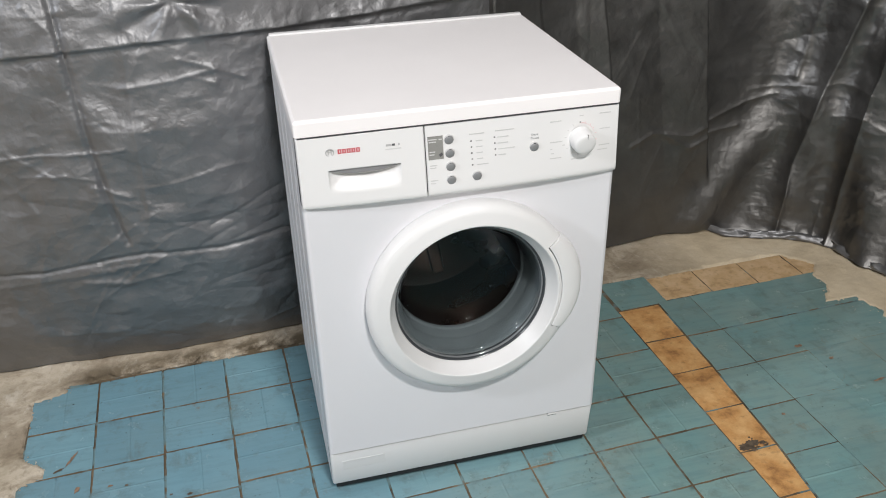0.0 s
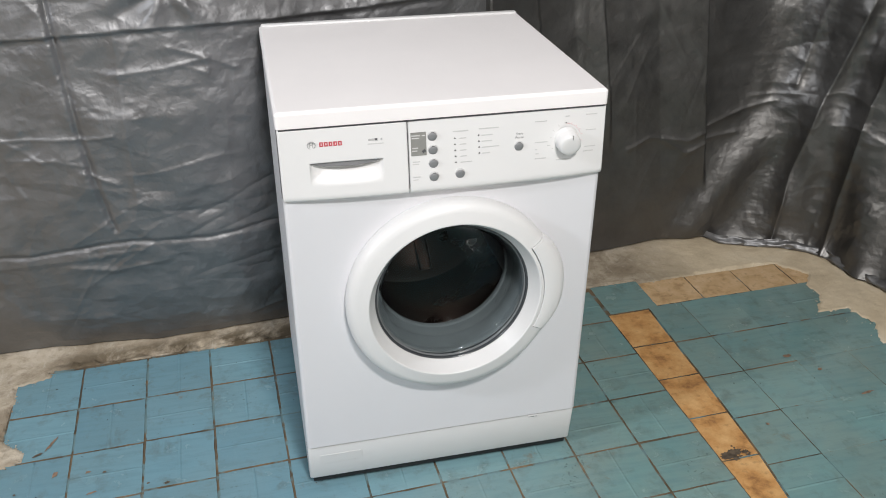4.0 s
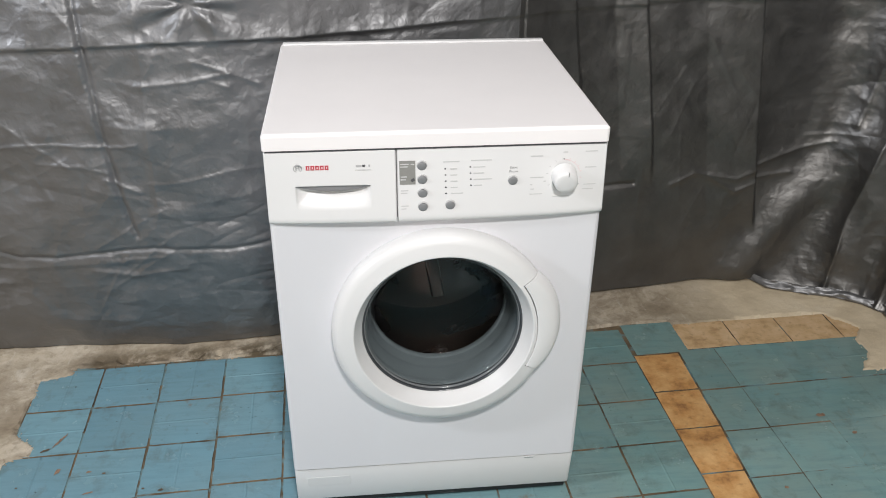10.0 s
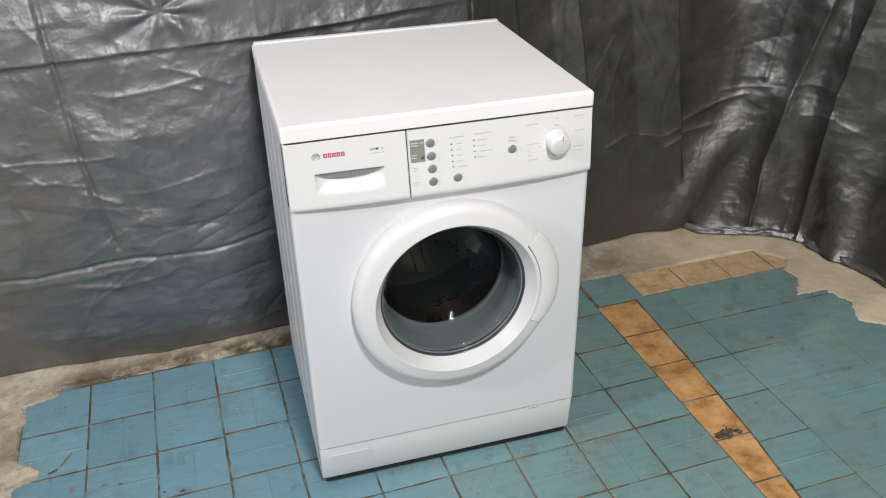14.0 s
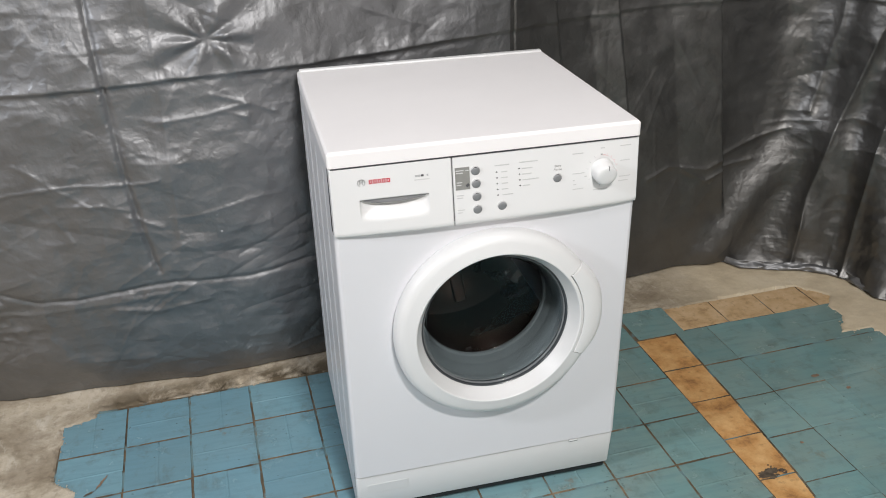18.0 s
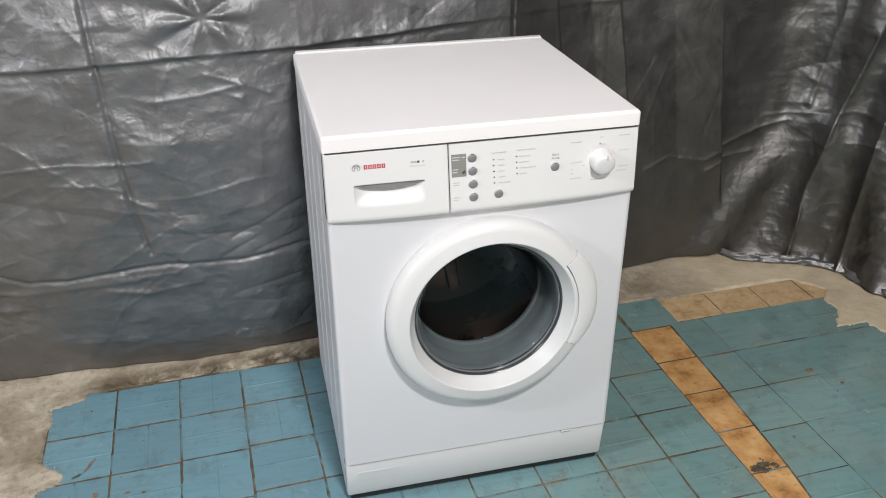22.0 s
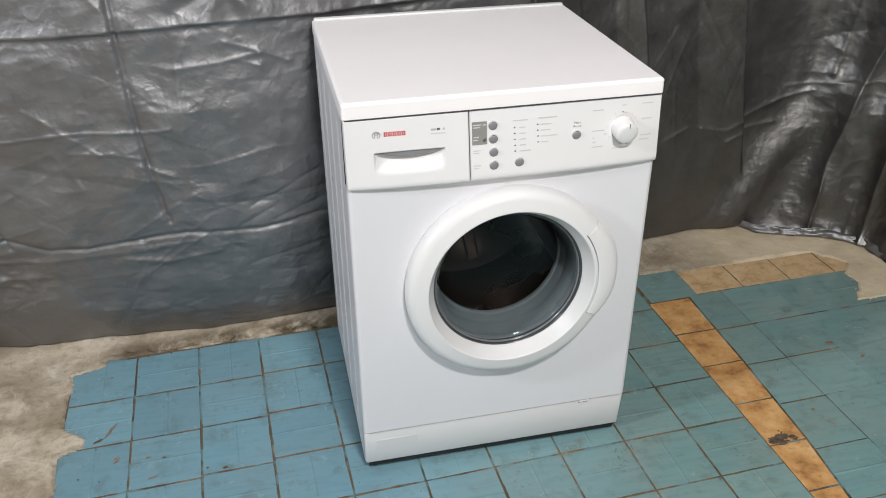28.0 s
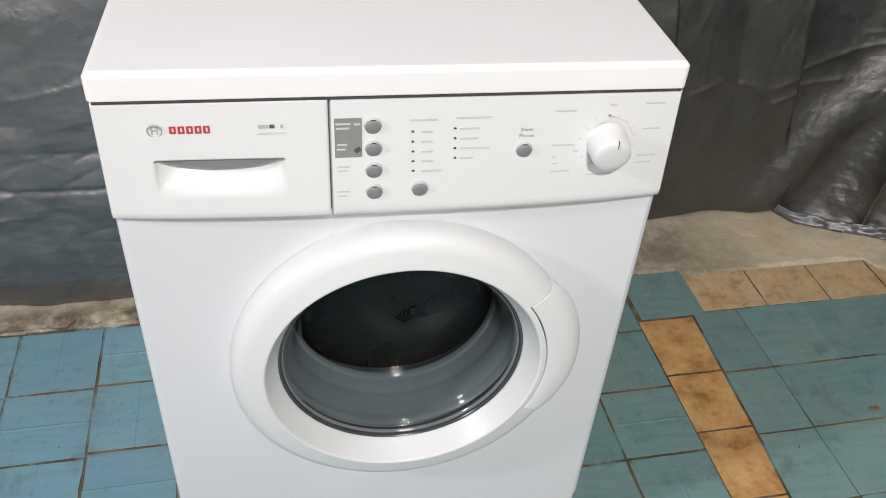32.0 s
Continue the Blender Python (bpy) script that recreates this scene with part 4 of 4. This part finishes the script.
# ---- door ----
A_LOW, A_HIGH = -27.0, 35.0
CONE = [(0.1692, -0.0420), (0.1684, -0.0412), (0.1678, -0.0400), (0.1645, -0.0335), (0.1600, -0.0250), (0.1545, -0.0150), (0.1535, -0.0132), (0.1530, -0.0115), (0.1528, 0.001)]
ring_profile = [(0.170, 0.001), (0.2070, 0.0005), (0.2092, -0.004), (0.2100, -0.014), (0.2096, -0.0200), (0.2078, -0.0262), (0.2046, -0.0312), (0.2000, -0.0348), (0.1950, -0.0370), (0.1930, -0.0377),
                (0.1900, -0.0384), (0.1720, -0.0421), (0.1705, -0.0424)] + CONE
inner_profile = [(0.150, 0.001), (0.176, 0.0005), (0.1765, -0.012), (0.1762, -0.0415), (0.1720, -0.0425), (0.1705, -0.0427)] + CONE
door = part("door", lathe_bm(ring_profile, DOOR, (0, 1, 0), 150, A_HIGH, 360 + A_LOW, True), PLASTIC, washer, "round white plastic door frame", smooth=32)
part("frame_bridge", lathe_bm(inner_profile, DOOR, (0, 1, 0), 40, A_LOW, A_HIGH, True), PLASTIC, door, smooth=32)
handle_profile = [(0.1778, 0.0005), (0.1778, -0.0410), (0.1784, -0.0418), (0.1795, -0.0421), (0.1980, -0.0402), (0.2090, -0.0384), (0.2150, -0.0358), (0.2210, -0.0300), (0.2250, -0.021), (0.2256, -0.014), (0.2230, -0.008), (0.205, -0.006), (0.205, 0.0005)]


def handle_bm():
    """The handle swells from the ring's outline to its fullest in the middle."""
    bm = lathe_bm(handle_profile, DOOR, (0, 1, 0), 40, A_LOW + 0.5, A_HIGH - 0.5, True)
    for v in bm.verts:
        dx, dz = v.co.x - DOOR[0], v.co.z - DOOR[2]
        r = math.hypot(dx, dz)
        m = (math.degrees(math.atan2(dz, dx)) - A_LOW) / (A_HIGH - A_LOW) * 2 - 1
        full = max(0.0, 1 - abs(m) ** 2.6)
        keep = 1 - (1 - full) * 0.0150 * max(0.0, min(1.0, (r - 0.190) / 0.030)) / r
        v.co.x, v.co.z = DOOR[0] + dx * keep, DOOR[2] + dz * keep
    return bm


part("door_handle", handle_bm(), PLASTIC, door, "white door handle set flush into the frame", smooth=50)
part("glass_bezel", lathe_bm([(0.1531, -0.0125), (0.1518, -0.0135), (0.1502, -0.0125), (0.1495, -0.009), (0.1495, 0.002)], DOOR, (0, 1, 0), 96), BEZEL, door, "thin dark rim round the glass", smooth=50)
part("glass_lip", lathe_bm([(0.1500, -0.0060), (0.1490, -0.0082), (0.1474, -0.0076), (0.1466, -0.0045)], DOOR, (0, 1, 0), 96), LIP, door, "shiny moulded lip of the glass", smooth=60)


def glass_bm(wall):
    """One face of the thick bowl, with a flared rim; wall is how far it lies behind the outer face."""
    profile = [(0.1490, -0.006), (0.1462, -0.004), (0.1432, 0.0000), (0.1405, 0.0045), (0.1382, 0.0095), (0.1362, 0.016), (0.1345, 0.026), (0.1325, 0.046), (0.1300, 0.062), (0.1250, 0.072), (0.1160, 0.079), (0.100, 0.084), (0.075, 0.088), (0.04, 0.0905), (0.0, 0.091)]
    return lathe_bm([(max(0.0, r - wall * 0.6 * (1 if r > 0.01 else 0)), y + wall) for r, y in profile], DOOR, (0, 1, 0), 96)


bowl = part("door_glass", glass_bm(0.0), GLASS, door, "clear bowl-shaped door glass", smooth=60)
inner_bowl = part("door_glass", glass_bm(0.0065), GLASS, door, "inner face of the thick bowl glass", smooth=60)
bowl.visible_shadow = inner_bowl.visible_shadow = False
part("rubber_gasket", lathe_bm([(0.166, 0.004), (0.166, 0.012), (0.1600, 0.016), (0.1560, 0.014), (0.1545, 0.010), (0.1530, 0.013), (0.1515, 0.020), (0.1520, 0.024), (0.1508, 0.028), (0.1460, 0.050), (0.1445, 0.054), (0.1448, 0.058), (0.1430, 0.061), (0.1395, 0.076), (0.1385, 0.0785), (0.1350, 0.080), (0.1335, 0.083), (0.1340, 0.088), (0.1420, 0.095), (0.156, 0.118)], DOOR, (0, 1, 0), 96), RUBBER, washer, "folded grey rubber door gasket", smooth=40)
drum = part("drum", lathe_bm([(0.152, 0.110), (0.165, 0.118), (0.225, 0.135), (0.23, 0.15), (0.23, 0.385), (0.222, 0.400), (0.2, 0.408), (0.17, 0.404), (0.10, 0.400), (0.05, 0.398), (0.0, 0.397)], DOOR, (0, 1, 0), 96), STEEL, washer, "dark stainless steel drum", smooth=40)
for k in range(3):
    a = radians(100 + 120 * k)
    bm = box_bm(-0.022, 0.022, 0.15, 0.39, -0.03, 0.03, 0.012, 3)
    bmesh.ops.transform(bm, verts=bm.verts, matrix=Matrix.Translation(Vector(DOOR) + Vector((math.cos(a) * 0.205, 0, math.sin(a) * 0.205))) @ Matrix.Rotation(-a + math.pi / 2, 4, "Y"))
    part("drum_paddle", bm, BUTTON, drum, "grey drum paddle")


def back_ribs():
    """Long pressed arms on the back wall of the drum."""
    for k in range(3):
        a = radians(40 + 120 * k)
        bm = box_bm(0.03, 0.19, 0.388, 0.403, -0.016, 0.016, 0.006, 3)
        bmesh.ops.transform(bm, verts=bm.verts, matrix=Matrix.Translation(Vector(DOOR)) @ Matrix.Rotation(-a, 4, "Y"))
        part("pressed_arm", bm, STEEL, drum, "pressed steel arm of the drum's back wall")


def drum_holes():
    """Rows of small holes in the drum's back wall."""
    bm = bmesh.new()
    for row in range(9):
        for col in range(9):
            x, z = -0.05 + 0.0125 * col + 0.006 * (row % 2), -0.045 + 0.0115 * row
            ring = [bm.verts.new((DOOR[0] + x + 0.0016 * math.cos(t), DOOR[1] + 0.3955, DOOR[2] + z + 0.0016 * math.sin(t))) for t in (2 * math.pi * q / 8 for q in range(8))]
            bm.faces.new(ring)
    tagged(part("drum_holes", bm, BLACK, drum, "small round holes of the drum", smooth=0), kind="stuff")


back_ribs()
drum_holes()


# ---- floor tiles ----
def tile_mesh(name, material, beaded=True, w=PITCH - 0.0024, h=PITCH - 0.0024, seed=0, ragged=0.0013):
    """A pressed tile with a chipped, uneven outline and, as a rule, a thin raised bead across its middle."""
    rnd = random.Random(seed)
    c = 0.0006
    rim = [0.0, c * 0.5, c * 1.5, c * 2.6]
    us = [-w / 2 + e for e in rim] + [w * (k / 10 - 0.4) for k in range(9)] + [w / 2 - e for e in reversed(rim)]
    vs = [-h / 2 + e for e in rim] + [-h * 0.4, -h * 0.28, -h * 0.15]
    if beaded:
        vs += [-0.0060, -0.0042, -0.0026, -0.0008, 0.0008, 0.0026, 0.0042, 0.0060]
    vs += [h * 0.15, h * 0.28, h * 0.4] + [h / 2 - e for e in reversed(rim)]
    bead = {-0.0026: 0.0001, -0.0008: 0.0017, 0.0008: 0.0017, 0.0026: 0.0001}
    chips = {}
    for side in range(4):
        run, q = [], 0.0
        for k in range(24):
            q = 0.6 * q + rnd.uniform(-0.2, 0.4) * ragged
            run.append(min(ragged * 1.4, max(-0.0004, q + (ragged * rnd.uniform(0.5, 1.2) if rnd.random() < 0.08 else 0))))
        chips[side] = run
    start, depth = (rnd.randint(2, 5), rnd.uniform(0.6, 1.0)) if beaded else (0, 0)

    verts = []
    for b, v in enumerate(vs):
        for a, u in enumerate(us):
            z = 0.0
            for q, lim in ((u, w / 2), (v, h / 2)):
                e = lim - abs(q)
                z = min(z, -0.0024 if e < 1e-6 else (-0.0008 if e < c * 0.6 else 0.0))
            if beaded and v in bead and start <= a < len(us) - start:
                z = bead[v] * depth
            if z == 0.0:
                z = rnd.uniform(-0.00012, 0.00012)
            x, y = u, v
            if abs(u) > w * 0.45:
                x -= math.copysign(chips[0 if u > 0 else 1][b], u)
            if abs(v) > h * 0.45:
                y -= math.copysign(chips[2 if v > 0 else 3][a], v)
            verts.append((x, y, z))
    nu, nv = len(us), len(vs)
    faces = [(a * nu + b, a * nu + b + 1, (a + 1) * nu + b + 1, (a + 1) * nu + b) for a in range(nv - 1) for b in range(nu - 1)]
    border = [b for b in range(nu)] + [a * nu + nu - 1 for a in range(1, nv)] + [(nv - 1) * nu + b for b in range(nu - 2, -1, -1)] + [a * nu for a in range(nv - 2, 0, -1)]
    base = len(verts)
    verts += [(verts[b][0], verts[b][1], -0.012) for b in border]
    m = len(border)
    faces += [(border[(k + 1) % m], border[k], base + k, base + (k + 1) % m) for k in range(m)]
    me = mesh_of(name, verts, faces, material, 70)
    # the edges of the tile are raw and full of dirt
    me.materials.append(GROUT)
    me.polygons.foreach_set("material_index", [int(any(verts[q][2] < -0.0006 for q in f)) for f in faces])
    return me


BLUE_TILES = [tile_mesh("tile", PAINT, True, seed=k) for k in range(12)]
FLAT_TILES = [tile_mesh("tile", PAINT, False, seed=k + 90) for k in range(8)]
TAN_TILES = [tile_mesh("tile", TAN_PALE, False, seed=k + 20) for k in range(3)]


def grid_place(ox, oy, i, j):
    return ox + (i * CU - j * SU) * PITCH, oy + (i * SU + j * CU) * PITCH


def lay(me, x, y, turn, sx=1.0, sy=1.0, rnd=random, still=False):
    ob = new("tile", me)
    ob.parent = floor
    ob.matrix_basis = Matrix.LocRotScale((x, y, rnd.uniform(-0.0002, 0.0004)), Euler((rnd.uniform(-0.003, 0.003), rnd.uniform(-0.003, 0.003), turn + (0 if still else rnd.uniform(-0.006, 0.006)))), (sx, sy, 1))
    return ob


def strip_edge(y):
    """The right edge of the bare strip."""
    return float(np.interp(y, [-1.1, -0.36, -0.262, -0.114, 0.05, 0.19, 0.5], [0.70, 0.693, 0.702, 0.714, 0.719, 0.723, 0.724]))


def fitted_tile(material, left, right, y0, y1, seed, rnd, beaded):
    """A tile cut to fit between two lines."""
    me = tile_mesh("tile", material, beaded, seed=seed)
    yc = (y0 + y1) / 2
    xc = (left(yc) + right(yc)) / 2
    for v in me.vertices:
        y = yc + v.co.y / PITCH * (y1 - y0)
        x = left(y) + (right(y) - left(y)) * (v.co.x / PITCH + 0.5)
        v.co.x, v.co.y = x - xc, y - yc + 0.035 * (x - xc)
    return lay(me, xc, yc, 0.0, rnd=rnd, still=True)


def creep(i, j):
    """How far the joint below row j of column i lies off the even grid."""
    if i > -2:
        return 0.0
    far = np.interp(j, [-3, 0, 1, 2, 3, 4], [-0.022, -0.021, -0.018, -0.013, -0.008, 0.0])
    return float(far * (1.0 if i < -2 else 0.65))


def lay_tiles():
    rnd = random.Random(4)
    for j in range(-11, 4):
        for i in range(-4, 6):
            x, y = grid_place(-0.331, -0.054, i + 0.5, j + 0.5)
            even = (i + j) % 2 == 0
            # the joints of the outer columns have crept towards the room
            low, high = creep(i, j), creep(i, j + 1)
            tall = 1 + (high - low) / PITCH
            lay(rnd.choice(BLUE_TILES), x, y + (low + high) / 2, THETA + (0 if even else math.pi / 2), 1.0 if even else tall, tall if even else 1.0, rnd=rnd)
    # right of the bare strip
    for j in range(-11, 4):
        for i in range(-1, 4):
            x, y = grid_place(0.857, -0.146, i + 0.5, j + 0.5)
            tall = 1.008
            if j == 3:
                tall, y = 1.12, y + 0.010
            wide = 1.008
            if i == -1:
                fitted_tile(PAINT, lambda q: strip_edge(q) + 0.0018, lambda q: 0.857 - 0.04 * (q + 0.146), y - 0.5 * PITCH * tall, y + 0.5 * PITCH * tall, 80 + j, rnd, j < 0)
                continue
            if j > -3:
                # joints lost under the paint
                wide = 1.036 if rnd.random() < 0.75 else 1.008
                tall *= 1.0 if j >= 2 or rnd.random() < 0.4 else 1.036
            lay(rnd.choice(FLAT_TILES if j > -2 and rnd.random() < 0.75 else BLUE_TILES), x, y, THETA, wide, tall, rnd)
    # the tile at the head of the bare strip
    lay(FLAT_TILES[0], 0.678, 0.5635, THETA, 0.985, 0.945, rnd)
    # bare strip, laid end to end
    joints = [0.487, 0.327, 0.183, 0.03, -0.118, -0.262, -0.415, -0.57, -0.725, -0.88, -1.03]
    for k, (a, b) in enumerate(zip(joints, joints[1:])):
        ob = fitted_tile(TAN, lambda y: 0.614 - 0.04 * y, strip_edge, b, a, 60 + k, rnd, False)
        tagged(ob, "bare tan tile, worn and stained")
    # bare row at the back
    for x in (0.83, 0.988, 1.146, 1.304):
        lay(rnd.choice(TAN_TILES), x, 0.566 + (x - 0.83) * 0.03, THETA, 1.012, 0.80, rnd)


lay_tiles()


def soot_stain():
    bm = bmesh.new()
    rnd = random.Random(3)
    blots = [(0.640, -0.105, 0.015), (0.664, -0.099, 0.014), (0.686, -0.103, 0.008), (0.655, -0.117, 0.008)]
    blots += [(rnd.gauss(0.660, 0.016), rnd.gauss(-0.106, 0.008), rnd.uniform(0.0012, 0.0045)) for k in range(26)]
    for n, (cx, cy, r) in enumerate(blots):
        ring = []
        steps = 30 if r > 0.006 else 9
        for k in range(steps):
            a = 2 * math.pi * k / steps
            q = r * rnd.uniform(0.62, 1.18)
            ring.append(bm.verts.new((cx + 1.2 * q * math.cos(a), cy + 0.85 * q * math.sin(a), 0.0015 + 0.00002 * n)))
        bm.faces.new(ring)
    part("dark_stain", bm, SOOT, floor, "dark burnt blotch on the bare tiles", smooth=0)


soot_stain()


CHIPS = [(-0.868, 0.277, 0.024, 0.004, 1.15, CHIP), (-0.894, 0.245, 0.013, 0.004, 0.5, SOOT), (-0.845, 0.172, 0.013, 0.005, 1.3, CHIP), (-0.775, 0.164, 0.006, 0.004, 0.2, CHIP),
         (-0.603, 0.093, 0.008, 0.004, 0.3, SOOT), (-0.642, 0.101, 0.004, 0.003, 0.0, SOOT), (-0.921, 0.127, 0.003, 0.003, 0.0, SOOT), (-0.760, 0.098, 0.012, 0.003, 0.3, CHIP), (-0.74, 0.157, 0.005, 0.003, 0.1, SOOT),
         (0.99, 0.20, 0.016, 0.006, 0.1, CHIP), (1.04, 0.13, 0.008, 0.005, 0.5, CHIP), (0.79, -0.03, 0.006, 0.004, 0.0, CHIP), (1.10, 0.02, 0.020, 0.004, 0.15, CHIP)]


def paint_chips():
    """Small places where the paint has come off the blue tiles."""
    rnd = random.Random(15)
    for cx, cy, a, b, turn, material in CHIPS:
        bm = bmesh.new()
        ring = []
        for k in range(18):
            t = 2 * math.pi * k / 18
            q = rnd.uniform(0.6, 1.15)
            x, y = a * q * math.cos(t), b * q * math.sin(t)
            ring.append(bm.verts.new((cx + x * math.cos(turn) - y * math.sin(turn), cy + x * math.sin(turn) + y * math.cos(turn), 0.0013)))
        bm.faces.new(ring)
        part("paint_chip", bm, material, floor, "brown spot where paint is chipped off", smooth=0)


paint_chips()


def crumbs():
    """Loose crumbs of broken paint and concrete along the ragged edge of the tiles."""
    rnd = random.Random(21)
    bm = bmesh.new()
    path = [(-0.96, -0.30), (-0.966, 0.08), (-0.978, 0.21), (-0.92, 0.235), (-0.98, 0.31), (-0.985, 0.50), (-0.91, 0.55), (-0.62, 0.575), (-0.32, 0.59)]
    right = [(0.62, 0.645), (0.75, 0.63), (1.0, 0.645), (1.25, 0.60), (1.27, 0.45), (1.2, 0.36), (1.32, 0.28), (1.29, 0.2)]
    for pts, count in ((path, 170), (right, 70)):
        for k in range(count):
            a, b = rnd.choice(list(zip(pts, pts[1:])))
            q = rnd.random()
            x = a[0] + (b[0] - a[0]) * q + rnd.gauss(-0.006, 0.010)
            y = a[1] + (b[1] - a[1]) * q + rnd.gauss(0, 0.010)
            r = rnd.uniform(0.0006, 0.0019) * (1.5 if rnd.random() < 0.1 else 1)
            m = Matrix.LocRotScale((x, y, 0.003 + r * 0.4), Euler((rnd.random() * 6, rnd.random() * 6, rnd.random() * 6)), (r, r * rnd.uniform(0.6, 1.2), r * rnd.uniform(0.4, 0.8)))
            bmesh.ops.create_icosphere(bm, subdivisions=1, radius=1.0, matrix=m)
    tagged(part("crumbs", bm, CONCRETE, floor, "loose crumbs of concrete", smooth=0), kind="stuff")


crumbs()
